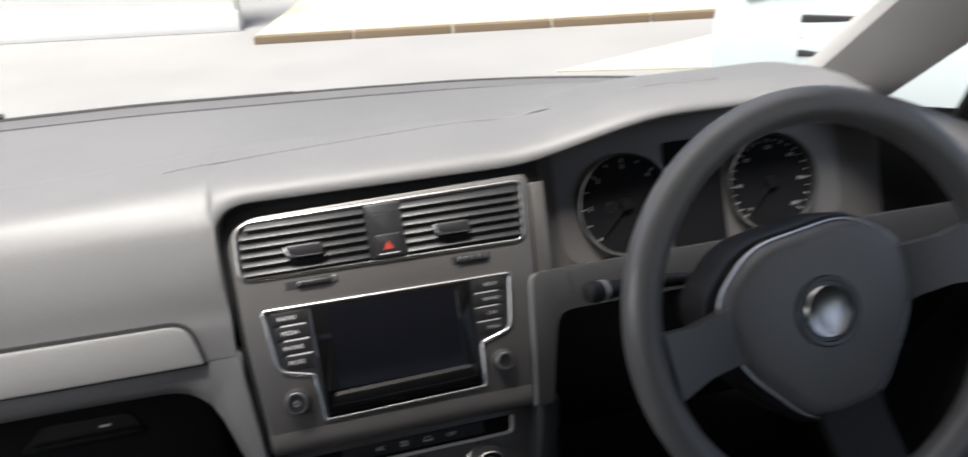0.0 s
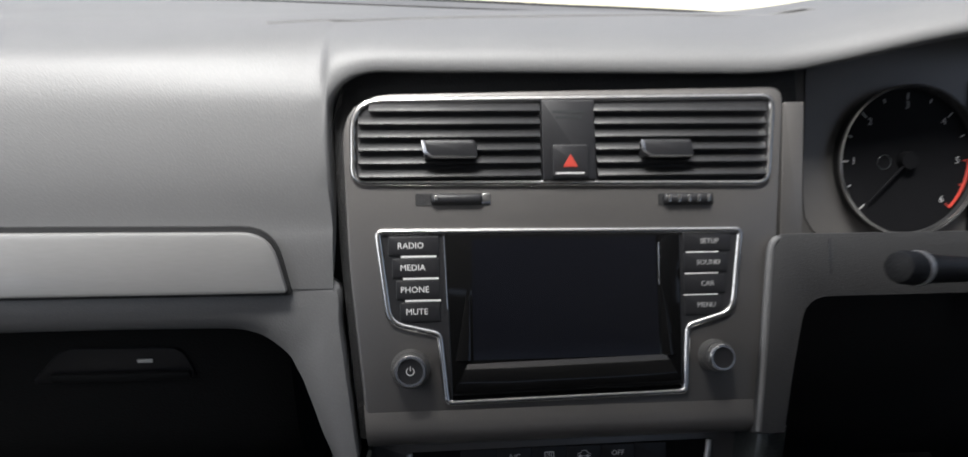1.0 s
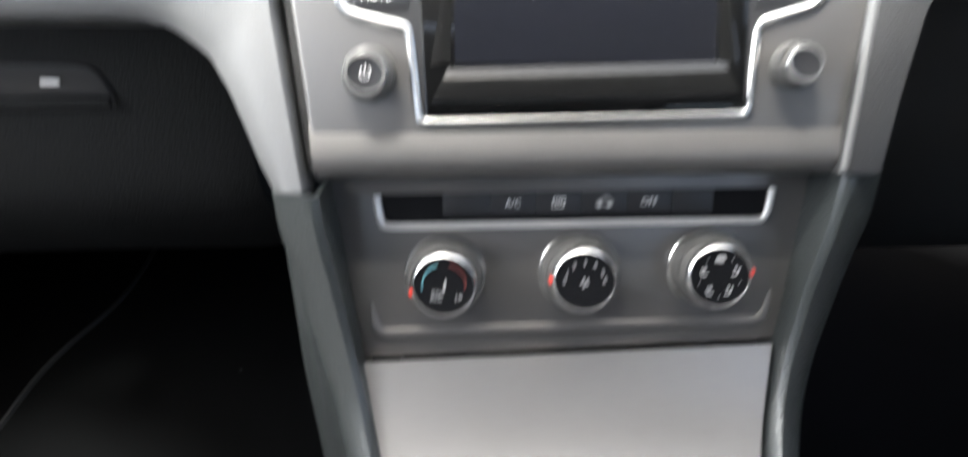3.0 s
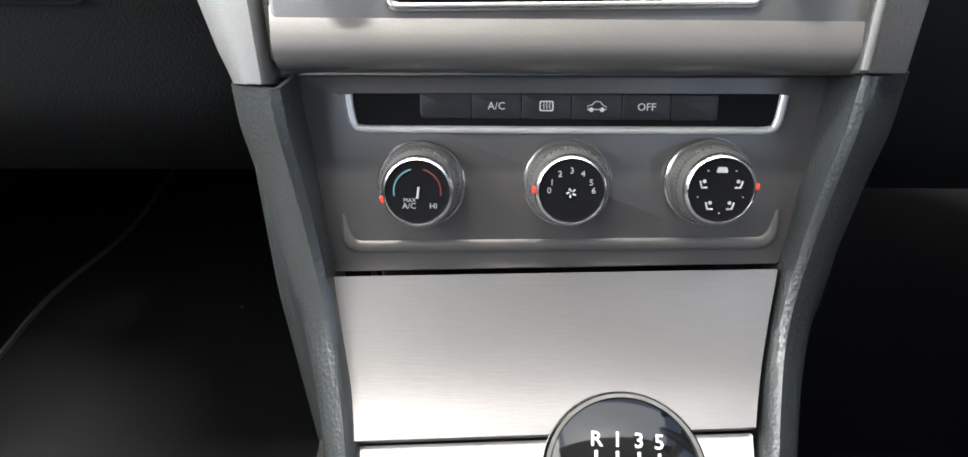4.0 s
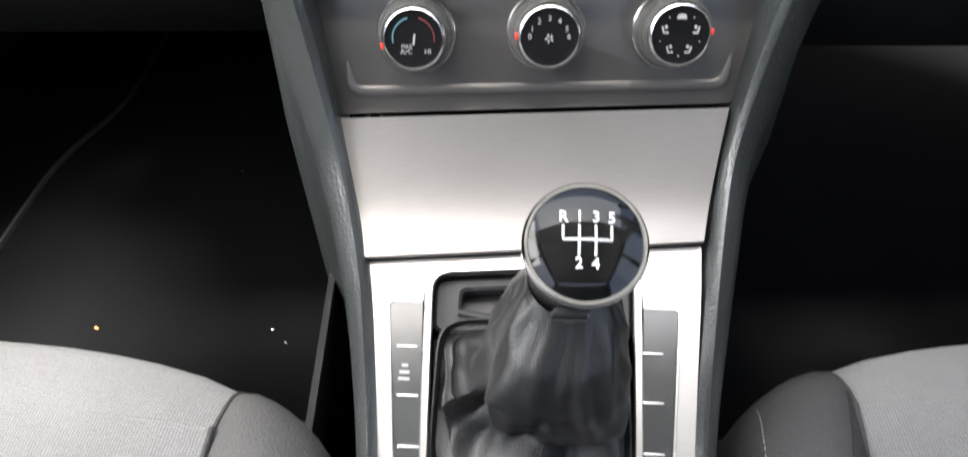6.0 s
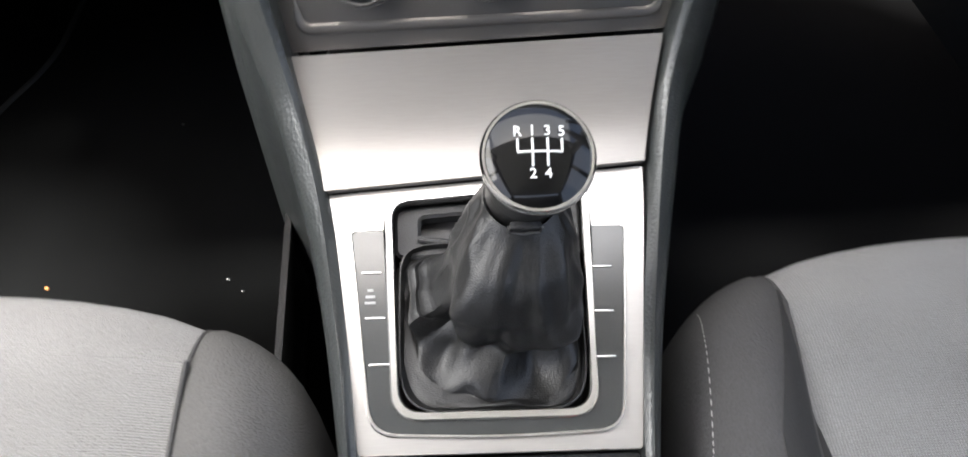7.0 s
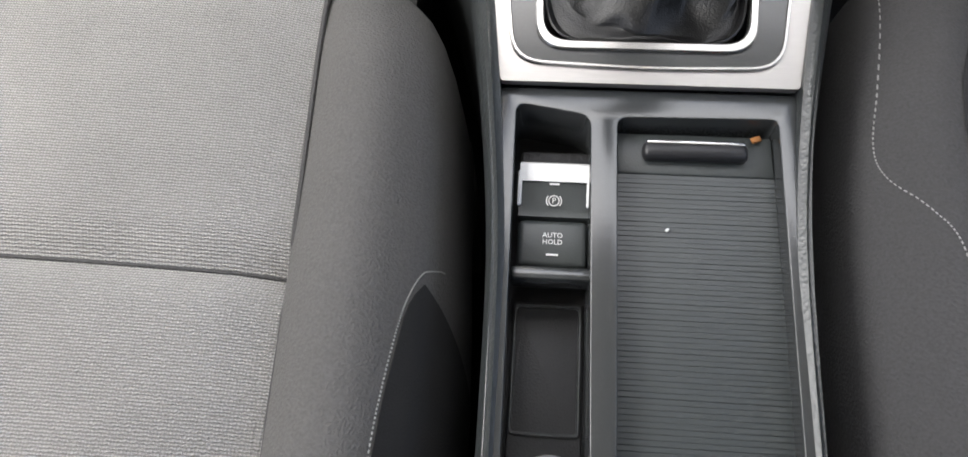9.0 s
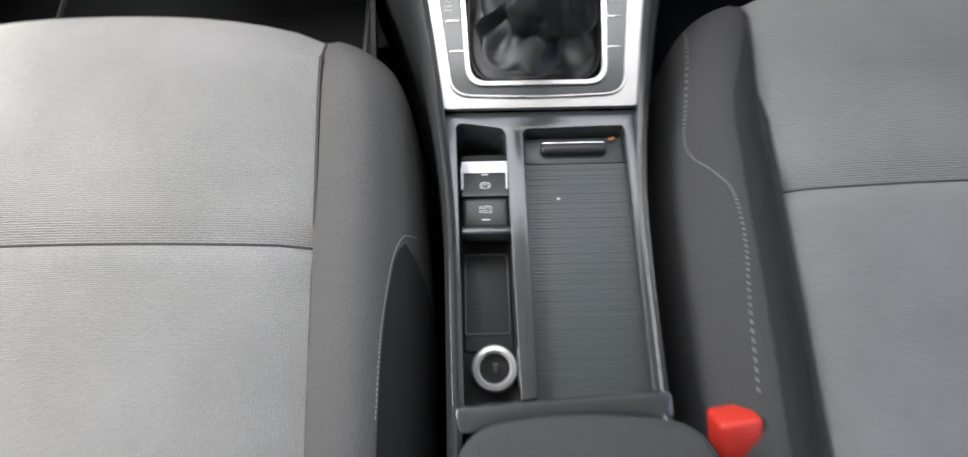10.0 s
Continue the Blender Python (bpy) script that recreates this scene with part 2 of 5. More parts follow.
def frame_ring(pl, outer, inner, w0, w1, r=0.0008):
    """A ring-shaped plate between two outlines of equal count."""
    bm = bmesh.new()
    n = len(outer)
    rows = [[bm.verts.new(pl.p(u, v, w)) for u, v in o] for o, w in ((outer, w0), (outer, w1), (inner, w1), (inner, w0))]
    for a in range(4):
        for i in range(n):
            p, q = rows[a], rows[(a + 1) % 4]
            bm.faces.new((p[i], p[(i + 1) % n], q[(i + 1) % n], q[i]))
    bmesh.ops.recalc_face_normals(bm, faces=bm.faces[:])
    return bevelled(bm, r, 1, 60) if r else bm


def tube(pts, r, seg=8, closed=False, bm=None, flat=1.0, up=Vector((0, 0, 1))):
    """A round or flattened bar along the points; r may be one radius for each point."""
    bm = bm or bmesh.new()
    pts = [Vector(p) for p in pts]
    n, rings = len(pts), []
    for i, p in enumerate(pts):
        a = pts[(i - 1) % n] if (closed or i) else p
        b = pts[(i + 1) % n] if (closed or i < n - 1) else p
        d = (b - a).normalized()
        s = d.cross(up)
        s = s.normalized() if s.length > 1e-4 else Vector((1, 0, 0))
        t = s.cross(d)
        ri = r[i] if isinstance(r, (list, tuple)) else r
        rings.append([bm.verts.new(p + s * (math.cos(k * 2 * math.pi / seg) * ri) + t * (math.sin(k * 2 * math.pi / seg) * ri * flat)) for k in range(seg)])
    for i in range(n if closed else n - 1):
        a, b = rings[i], rings[(i + 1) % n]
        for k in range(seg):
            bm.faces.new((a[k], a[(k + 1) % seg], b[(k + 1) % seg], b[k]))
    if not closed:
        bm.faces.new(rings[0][::-1])
        bm.faces.new(rings[-1])
    return bm


def lathe(m, prof, seg=40, bm=None):
    """A body turned round the local z of m; prof: (radius, height) from bottom to top."""
    bm = bm or bmesh.new()
    rings = []
    for rad, h in prof:
        if rad < 1e-6:
            rings.append([bm.verts.new(m @ Vector((0, 0, h)))])
        else:
            rings.append([bm.verts.new(m @ Vector((rad * math.cos(k * 2 * math.pi / seg), rad * math.sin(k * 2 * math.pi / seg), h))) for k in range(seg)])
    for a, b in zip(rings, rings[1:]):
        for k in range(seg):
            k2 = (k + 1) % seg
            if len(a) == 1:
                bm.faces.new((a[0], b[k], b[k2]))
            elif len(b) == 1:
                bm.faces.new((a[k], a[k2], b[0]))
            else:
                bm.faces.new((a[k], a[k2], b[k2], b[k]))
    return bm


def smooth_line(pts, n):
    """n points along a Catmull-Rom curve through pts."""
    p = [Vector(q) for q in pts]
    p = [p[0] * 2 - p[1]] + p + [p[-1] * 2 - p[-2]]
    out, m = [], len(p) - 3
    for i in range(n):
        s = i / (n - 1) * m
        k = min(int(s), m - 1)
        t = s - k
        a, b, c, d = p[k:k + 4]
        out.append(0.5 * (2 * b + (c - a) * t + (2 * a - 5 * b + 4 * c - d) * t * t + (3 * b - a - 3 * c + d) * t ** 3))
    return out


def sheet(rows, thick=0.0):
    """A surface through rows of points, given thickness towards its back."""
    bm = bmesh.new()
    vs = [[bm.verts.new(p) for p in r] for r in rows]
    for a, b in zip(vs, vs[1:]):
        for i in range(len(a) - 1):
            bm.faces.new((a[i], a[i + 1], b[i + 1], b[i]))
    bmesh.ops.recalc_face_normals(bm, faces=bm.faces[:])
    if thick:
        bm.normal_update()
        back = [[bm.verts.new(v.co - v.normal * thick) for v in r] for r in vs]
        for a, b in zip(back, back[1:]):
            for i in range(len(a) - 1):
                bm.faces.new((a[i], b[i], b[i + 1], a[i + 1]))
        n, m = len(vs), len(vs[0])
        edge = [(0, j) for j in range(m)] + [(i, m - 1) for i in range(1, n)] + [(n - 1, j) for j in range(m - 2, -1, -1)] + [(i, 0) for i in range(n - 2, 0, -1)]
        for (i, j), (k, l) in zip(edge, edge[1:] + edge[:1]):
            bm.faces.new((vs[i][j], vs[k][l], back[k][l], back[i][j]))
    return bm


def rect(u0, v0, u1, v1):
    return [(u0, v0), (u1, v0), (u1, v1), (u0, v1)]


def lettering(name, text, m, size, parent, material=None, bold=0.0):
    """Raised print: text centred on the pose m."""
    cu = bpy.data.curves.new(name, "FONT")
    cu.body, cu.size, cu.align_x, cu.align_y = text, size, "CENTER", "CENTER"
    cu.extrude, cu.offset, cu.resolution_u = 0.00008, bold, 2
    tmp = bpy.data.objects.new("tmp", cu)
    scene.collection.objects.link(tmp)
    me = bpy.data.meshes.new_from_object(tmp.evaluated_get(bpy.context.evaluated_depsgraph_get()))
    bpy.data.objects.remove(tmp)
    bm = bmesh.new()
    bm.from_mesh(me)
    bpy.data.meshes.remove(me)
    bm.transform(m)
    return part(name, bm, material or WHITE, parent, smooth=False)

# ---------- main frames ----------
UF = Plane((0, 0.030, 0.826), (0, 0.481, 0.877))      # upper centre fascia
CF = Plane((0, 0.001, 0.6995), (0, 0.445, 0.895))     # climate panel
GP = Plane((0, -0.223, 0.612), (0, 0.972, 0.236))     # gear plate
FLAT = Plane((0, 0, 0), (0, 1, 0))                    # level surfaces: u = x, v = y, w = z

# ---------- shell of the car ----------
def slope_quad(name, pts, thick, material, label, category, kind="structure"):
    bm = sheet([[Vector(p) for p in r] for r in pts], thick)
    return tagged(part(name, bm, material, None), label, category, kind=kind)


tagged(part("floor", box(pose(0, -0.3, 0.285), 1.5, 2.8, 0.03, 0.004), CARPET), "black carpeted car floor", "floor", kind="structure")
tagged(part("ceiling", box(pose(0, -0.72, 1.455), 1.42, 1.36, 0.03, 0.01), LINING), "light grey fabric headlining of the car", "ceiling", kind="structure")
# unseen wall added across the rear window to keep out light from behind
tagged(part("wall_rear", box(pose(0, -1.5, 0.86), 1.5, 0.06, 1.16, 0.02), PAD_DARK), "unseen dark wall added to shut off light from the rear", "wall", kind="structure")
for side, nm in ((-1, "wall_passenger_door"), (1, "wall_driver_door")):
    bm = box(pose(side * 0.77, -0.63, 0.62), 0.06, 1.94, 0.68, 0.02)
    box(pose(side * 0.77, 0.56, 0.53), 0.06, 0.5, 0.5, 0.02, bm=bm)
    box(pose(side * 0.74, -0.23, 0.9), 0.03, 1.04, 0.1, 0.012, bm=bm)
    tagged(part(nm, bm, PAD_DARK), "dark plastic door panel under the side window", "door panel", kind="structure")
    bm = tube([(side * 0.76, -0.4, 0.95), (side * 0.72, -0.5, 1.43)], 0.035)
    tube([(side * 0.76, -1.5, 0.95), (side * 0.7, -1.4, 1.43)], 0.05, bm=bm)
    tube([(side * 0.758, 0.185, 0.95), (side * 0.742, 0.10, 1.15), (side * 0.715, -0.06, 1.42)], 0.02, bm=bm)
    box(pose(side * 0.715, -0.75, 1.44), 0.05, 1.4, 0.06, 0.015, bm=bm)
    tagged(part("door_frame", bm, PAD_DARK), "dark window posts above the car door", "window post", kind="structure")
# bulkhead closing the footwells below the windscreen
bm = box(pose(0, 0.78, 0.59), 1.5, 0.05, 0.6, 0.01)
tagged(part("wall_bulkhead", bm, CARPET), "black insulated bulkhead behind the footwells", "bulkhead", kind="structure")


def base_y(x):
    """Where the windscreen meets the dashboard, at z about 1.0."""
    return 0.66 - 0.62 * max(0.0, x - 0.02) ** 2 - 0.25 * max(0.0, -x - 0.45) ** 2


def base_lift(x):
    """The foot of the glass stands a little higher on the passenger side."""
    return 0.012 * max(0.0, min(1.0, (0.1 - x) / 0.4))


rows = []
for k in range(7):
    t = k / 6
    rows.append([Vector((x * (1 - 0.12 * t), base_y(x) + 0.012 - (0.72 - 0.2 * (x / 0.72) ** 2) * t, 0.980 + base_lift(x) * (1 - t) + 0.46 * t + 0.05 * t * (1 - t))) for x in [i * 0.12 - 0.72 for i in range(13)]])
glass = thing("windscreen", (0, 0.6, 1.0), "clear windscreen above the dashboard", "windscreen", kind="structure")
g = part("pane", sheet(rows, 0.004), GLASS, glass)
g.visible_shadow = False
seal = [Vector((x, base_y(x) - 0.004, 0.984 + base_lift(x))) for x in [i * 0.03 - 0.72 for i in range(49)]]
part("seal", tube(seal, 0.004, 8), SOFTBLACK, glass, "black rubber edge of the windscreen")
wip = thing("wiper", (0, 0.69, 1.0), "black windscreen wiper lying at the foot of the glass", "wiper")
part("blade", tube([(x, base_y(x) + 0.022, 0.980 + base_lift(x)) for x in [i * 0.05 - 0.62 for i in range(12)]], 0.003, 6), BLACK, wip)
part("arm", tube([(-0.62, 0.672, 0.998), (-0.56, 0.678, 0.998), (-0.5, 0.684, 0.997)], 0.005, 6), BLACK, wip)

for side in (1, -1):
    rows = []
    for k in range(8):
        t = k / 7
        left = Vector((side * (0.655 - 0.035 * t), 0.395 - 0.615 * t, 0.985 + 0.465 * t + 0.03 * math.sin(t * math.pi)))
        right = Vector((side * (0.698 - 0.022 * t), 0.300 - 0.585 * t, 0.985 + 0.455 * t + 0.01 * math.sin(t * math.pi)))
        side_v = Vector((side * 0.03, -0.01, 0.0))
        rows.append([left + Vector((side * 0.03, 0.03, 0.01)), left, left.lerp(right, 0.3) - side_v * 0.55, left.lerp(right, 0.7) - side_v * 0.55, right, right + side_v + Vector((0, -0.005, 0.0))])
    tagged(part("window_pillar", sheet(rows, -0.02), LINING), "light grey windscreen pillar trim beside the dashboard", "pillar trim", kind="structure")

# ---------- outside ----------
tagged(part("ground", box(pose(0, 0, -0.03), 400, 400, 0.06, 0), ASPHALT), "pale grey asphalt yard around the car", "ground", kind="structure")
KD = Vector((4.35, -0.95, 0)).normalized()            # the kerb's line
KN = Vector((-KD.y, KD.x, 0))
K0 = Vector((-0.47, 6.65, 0))
kerb = thing("kerb", K0, "low brown kerb along the pale verge", "kerb", kind="structure")
for i in range(14):
    c = K0 + KD * (0.46 + i * 0.92) + KN * 0.07 + Vector((0, 0, 0.0))
    part("kerb_stone", box(Matrix.Translation(c) @ pose(0, 0, 0, 0, 0, math.degrees(math.atan2(KD.y, KD.x))), 0.9, 0.09, 0.14, 0.012), KERB, kerb)
c = K0 + KD * 8 + KN * 6.2
tagged(part("verge", box(Matrix.Translation(c + Vector((0, 0, -0.015))) @ pose(0, 0, 0, 0, 0, math.degrees(math.atan2(KD.y, KD.x))), 16, 12, 0.16, 0.01), SAND), "pale dry grass verge behind the kerb", "verge", kind="structure")
bm = slab(FLAT, [(1.7, 4.45), (4.6, 3.4), (6.0, 4.6), (3.6, 5.2)], 0.0, 0.012)
tagged(part("sand_patch", bm, SAND), "pale sandy patch on the asphalt", "sand", kind="structure")
bm = box(pose(-4.6, 8.6, 1.7, 0, 0, -13), 8.2, 0.25, 3.4, 0.02)
box(pose(-4.6, 8.45, 0.1, 0, 0, -13), 8.2, 0.06, 0.2, 0.01, bm=bm)
tagged(part("wall_yard", bm, WALL), "white rendered wall of a neighbouring building", "wall", kind="structure")


def parked_car(m):
    e = new("parked_car")
    e.matrix_world = m
    tagged(e, "pale blue hatchback parked beyond the verge", "car")
    prof = [(-2.0, 0.35), (-2.02, 0.7), (-1.85, 0.95), (-0.95, 1.02), (-0.35, 1.42), (0.9, 1.47), (1.7, 1.15), (1.98, 0.95), (2.0, 0.4)]
    rows = []
    for y, s in ((-0.8, 0.9), (-0.86, 0.97), (-0.6, 1.0), (0, 1.015), (0.6, 1.0), (0.86, 0.97), (0.8, 0.9)):
        rows.append([m @ Vector((x * s, y * (1 - 0.22 * max(0, z - 0.95) / 0.5), 0.18 + (z - 0.3) * s)) for x, z in prof])
    bm = sheet(rows)
    for r in (rows[0], rows[-1]):
        bm.faces.new([bm.verts.new(p) for p in r])
    part("body", bm, CARBLUE, e)
    for s in (-1, 1):
        part("side_window", sheet([[m @ Vector((x, s * (0.85 - 0.3 * (z - 0.95)), z)) for x, z in r] for r in (((-0.75, 1.02), (0.1, 1.02), (1.4, 1.04)), ((-0.25, 1.36), (0.2, 1.4), (1.0, 1.4)))], 0.01), GLOSS, e)
        for x in (-1.25, 1.25):
            w = part("wheel", lathe(m @ pose(x, s * 0.7, 0.31, 90), [(0, -0.1), (0.2, -0.1), (0.31, -0.09), (0.31, 0.09), (0.2, 0.1), (0, 0.1)], 24), TYRE, e)
            part("rim", lathe(m @ pose(x, s * 0.7, 0.31, 90), [(0, -0.11), (0.19, -0.11), (0.2, -0.1), (0.2, 0.1), (0.19, 0.11), (0, 0.11)], 20), SATIN, w)
    for y in (-0.55, 0.55):
        part("headlight", box(m @ pose(-1.93, y, 0.78, 0, -20), 0.1, 0.34, 0.16, 0.03), GLOSS, e)
    for k in range(3):
        part("grille_bar", box(m @ pose(-2.0, 0, 0.45 + 0.08 * k), 0.05, 0.9, 0.035, 0.008), BLACK, e)
    part("windscreen", sheet([[m @ Vector((x, y, z)) for y in (-0.62, 0, 0.62)] for x, z in ((-0.93, 1.05), (-0.37, 1.43))], 0.01), GLOSS, e)
    return e


parked_car(pose(3.9, 3.82, 0.0, 0, 0, 50))

# ---------- dashboard ----------
dash = thing("dashboard", (0, 0.3, 0.9), "grey grained soft plastic car dashboard", "dashboard")


def mixp(a, b, t):
    return [(p[0] + (q[0] - p[0]) * t, p[1] + (q[1] - p[1]) * t) for p, q in zip(a, b)]


PA = [(0.0668, 0.8935), (0.0782, 0.9205), (0.0845, 0.9325), (0.094, 0.958), (0.1095, 0.988), (0.1265, 1.0135), (0.15, 1.030), (0.215, 1.036), (0.235, 1.029), (0.44, 1.004), (0.6, 0.978)]
PB = [(0.165, 1.016), (0.150, 1.017), (0.131, 1.019), (0.129, 1.024), (0.134, 1.031), (0.145, 1.036), (0.17, 1.04), (0.245, 1.042), (0.265, 1.035), (0.44, 1.005), (0.6, 0.978)]
PC = [(0.175, 1.045), (0.160, 1.046), (0.136, 1.048), (0.128, 1.054), (0.133, 1.062), (0.15, 1.068), (0.18, 1.071), (0.275, 1.058), (0.3, 1.048), (0.43, 1.01), (0.56, 0.978)]
PD = [(0.13, 0.96), (0.110, 0.961), (0.080, 0.962), (0.075, 0.97), (0.082, 0.978), (0.1, 0.984), (0.14, 0.988), (0.27, 0.988), (0.3, 0.985), (0.36, 0.98), (0.42, 0.972)]


def pad_profile(x):
    """The pad's section: its front edge changes sharply at the fascia, its top slowly."""
    t = max(0.0, min(1.0, (x + 0.36) / 0.3))
    soft = mixp(PA, PB, t * t * (3 - 2 * t))
    return pad_front(x) if x > -0.05 else pad_front(x)[:6] + soft[6:]


def pad_front(x):
    if x <= -0.158:
        return PA
    if x <= -0.153:
        return mixp(PA, PB, 0.7 * (x + 0.158) / 0.005)
    if x <= -0.119:
        return mixp(PA, PB, 0.7 + 0.3 * math.sqrt(1 - (1 - (x + 0.153) / 0.034) ** 2))
    if x <= 0.13:
        return PB
    if x <= 0.33:
        t = (x - 0.13) / 0.2
        return mixp(PB, PC, t * t * (3 - 2 * t))
    if x <= 0.52:
        return PC
    t = min(1, (x - 0.52) / 0.16)
    return mixp(PC, PD, t * t * (3 - 2 * t))


xs = [-0.74, -0.6, -0.45, -0.32, -0.25, -0.205, -0.18, -0.168, -0.1585, -0.1565, -0.155, -0.153, -0.152, -0.150, -0.147, -0.143, -0.138, -0.132, -0.126, -0.119, -0.1, -0.05, 0, 0.05, 0.1, 0.13] + [0.15 + 0.02 * i for i in range(30)]
rows = []
for x in xs:
    p = pad_profile(x)
    sc = (base_y(x) - 0.012 - 0.3) / (p[-1][0] - 0.3)
    pull = max(0.0, 1 - abs(x + 0.1585) / (0.035 if x < -0.158 else 0.03))
    line = [Vector((x + pull * max(0.0, min(0.008, (1.0 - z) * 0.12)), y if y < 0.3 else 0.3 + (y - 0.3) * sc, z + base_lift(x) * max(0.0, (y - 0.3) / 0.3))) for y, z in p]
    rows.append(smooth_line(line, 34))
part("upper_pad", sheet(rows, 0.006), PAD, dash, "grey grained padded dashboard top")
# shut line that runs from the hood over the instruments across the pad
line = []
for x in [-0.2 + 0.02 * i for i in range(31)]:
    k = min(range(len(xs)), key=lambda i: abs(xs[i] - x))
    y = (0.205 + 0.12 * (x + 0.1)) if x < 0.11 else 0.230 - 0.18 * (x - 0.11)
    j = next(i for i in range(1, 34) if rows[k][i].y >= y and rows[k][i].z > 1.0)
    a, c = rows[k][j - 1], rows[k][j]
    line.append(Vector((x, y, a.z + (c.z - a.z) * (y - a.y) / max(1e-6, c.y - a.y))))
part("pad_crease", tube(smooth_line(line, 50), 0.0014, 8), PAD, dash, "soft crease across the padded top")
# darker filler strip along the foot of the windscreen
rows = [[Vector((x, base_y(x) - d, 0.985 + 0.03 * d + base_lift(x) * (1 - d / 0.3))) for d in (0.0, 0.03, 0.055)] for x in [i * 0.04 - 0.72 for i in range(37)]]
part("demister_grille", sheet(rows, 0.004), PAD_SEAM, dash, "grey demister grille at the foot of the glass")

# strip of silver trim along the passenger side, with a rounded end
SP = Plane((-0.19, 0.067, 0.9105), (0, 0.35, 0.94))
out = rounded([(-0.56, -0.0150), (0.0115, -0.0170), (0.0010, 0.0215), (-0.56, 0.0275)], [0.002, 0.003, 0.026, 0.002], 6)
part("decor_strip", slab(SP, out, -0.02, 0.003, 0.002, 2), DECOR, dash, "satin silver trim strip")
out = rounded([(-0.57, -0.0172), (0.0140, -0.0192), (0.0030, 0.0250), (-0.57, 0.0312)], [0.002, 0.003, 0.029, 0.002], 6)
part("strip_recess", slab(SP, out, -0.03, -0.003), SOFTBLACK, dash, "dark gap around the trim strip")
# ledge below the strip, which sweeps round into the cheek beside the centre fascia
TOP_U = [0.74, 0.4, 0.3, 0.25, 0.22, 0.2, 0.185, 0.165, 0.1475, 0.1457, 0.1433, 0.1413, 0.1391, 0.1372, 0.1353]
TOP_V = [0.0765, 0.0765, 0.0765, 0.0765, 0.0765, 0.079, 0.084, 0.086, 0.080, 0.055, 0.035, 0.018, 0.0, -0.016, -0.032]
LOW_U = [0.74, 0.4, 0.3, 0.25, 0.2164, 0.2035, 0.1937, 0.1807, 0.1755, 0.1714, 0.168, 0.165, 0.159, 0.1555, 0.1522]
LOW_V = [0.0535, 0.0535, 0.0535, 0.053, 0.0524, 0.050, 0.0457, 0.035, 0.026, 0.018, 0.009, 0.001, -0.016, -0.024, -0.032]


def even(vals, per=4):
    """Values in between, along a smooth curve through those given."""
    res = []
    for k in range(len(vals) - 1):
        p0, p1, p2, p3 = vals[max(k - 1, 0)], vals[k], vals[k + 1], vals[min(k + 2, len(vals) - 1)]
        for m in range(per):
            q = m / per
            res.append(0.5 * (2 * p1 + (p2 - p0) * q + (2 * p0 - 5 * p1 + 4 * p2 - p3) * q * q + (3 * p1 - p0 - 3 * p2 + p3) * q ** 3))
    return res + [vals[-1]]


rows = []
for tu, tv, lu, lv in zip(even(TOP_U), even(TOP_V), even(LOW_U), even(LOW_V)):
    row = [UF.p(-tu, tv, -0.03), UF.p(-tu, tv, -0.003)]
    for f in (0.06, 0.15, 0.3, 0.45, 0.6, 0.74, 0.86, 0.95, 1.0):
        row.append(UF.p(-tu + (tu - lu) * f, tv + (lv - tv) * f, -0.0003 - 0.010 * f ** 3.5))
    row += [UF.p(-lu + 0.001, lv, -0.02), UF.p(-lu + 0.005, lv + 0.002, -0.05), UF.p(-lu + 0.012, lv + 0.004, -0.12)]
    rows.append(row)
part("lower_cheek", sheet(rows, 0.004), PAD, dash, "grey ledge that sweeps down beside the centre fascia")
out = rounded([(0.1250, -0.0255), (0.1462, -0.0255), (0.1535, 0.012), (0.1660, 0.0640), (0.74, 0.0660), (0.74, 0.1075), (0.1425, 0.1075)], [0.001, 0.001, 0.02, 0.016, 0.002, 0.002, 0.012], 6)
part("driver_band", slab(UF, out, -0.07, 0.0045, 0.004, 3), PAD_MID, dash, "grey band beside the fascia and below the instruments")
# bead in paler plastic: the lit fillet's highlight is put into its colour
edge = smooth_line([UF.p(u, v, 0.003) for u, v in ((0.1280, -0.024), (0.1318, 0.005), (0.1365, 0.045), (0.141, 0.085), (0.1432, 0.0985), (0.1470, 0.1038), (0.154, 0.1056))], 40)
part("band_edge", tube(edge, [0.0026] * 32 + [0.0026 * (1 - i / 9) for i in range(8)], 10), PAD, dash, "rounded edge of the band, its highlight in a paler colour")
# panel round the instruments and knee panel below
CL = Plane((0.3685, 0.150, 0.935), (0, 0.36, 0.933))
out = rounded([(-0.2085, -0.062), (0.25, -0.062), (0.25, 0.11), (-0.2085, 0.11)], [0.02, 0.01, 0.005, 0.005])
part("cluster_surround", slab(CL, out, -0.03, -0.004, 0.003), FASCIA, dash, "grey panel around the instruments")
rows = []
for x in (0.166, 0.2, 0.26, 0.34, 0.45, 0.6, 0.73):
    rows.append(smooth_line([Vector((x, y, z)) for y, z in ((0.13, 0.885), (0.115, 0.88), (0.105, 0.872), (0.101, 0.86), (0.101, 0.84), (0.106, 0.80), (0.125, 0.74), (0.165, 0.66), (0.23, 0.58))], 24))
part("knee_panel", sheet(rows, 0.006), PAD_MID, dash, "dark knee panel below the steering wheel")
part("band_seam", box(UF.m(0.184, 0.0915, 0.0047), 0.0012, 0.024, 0.0012, 0), CONSOLE, dash)
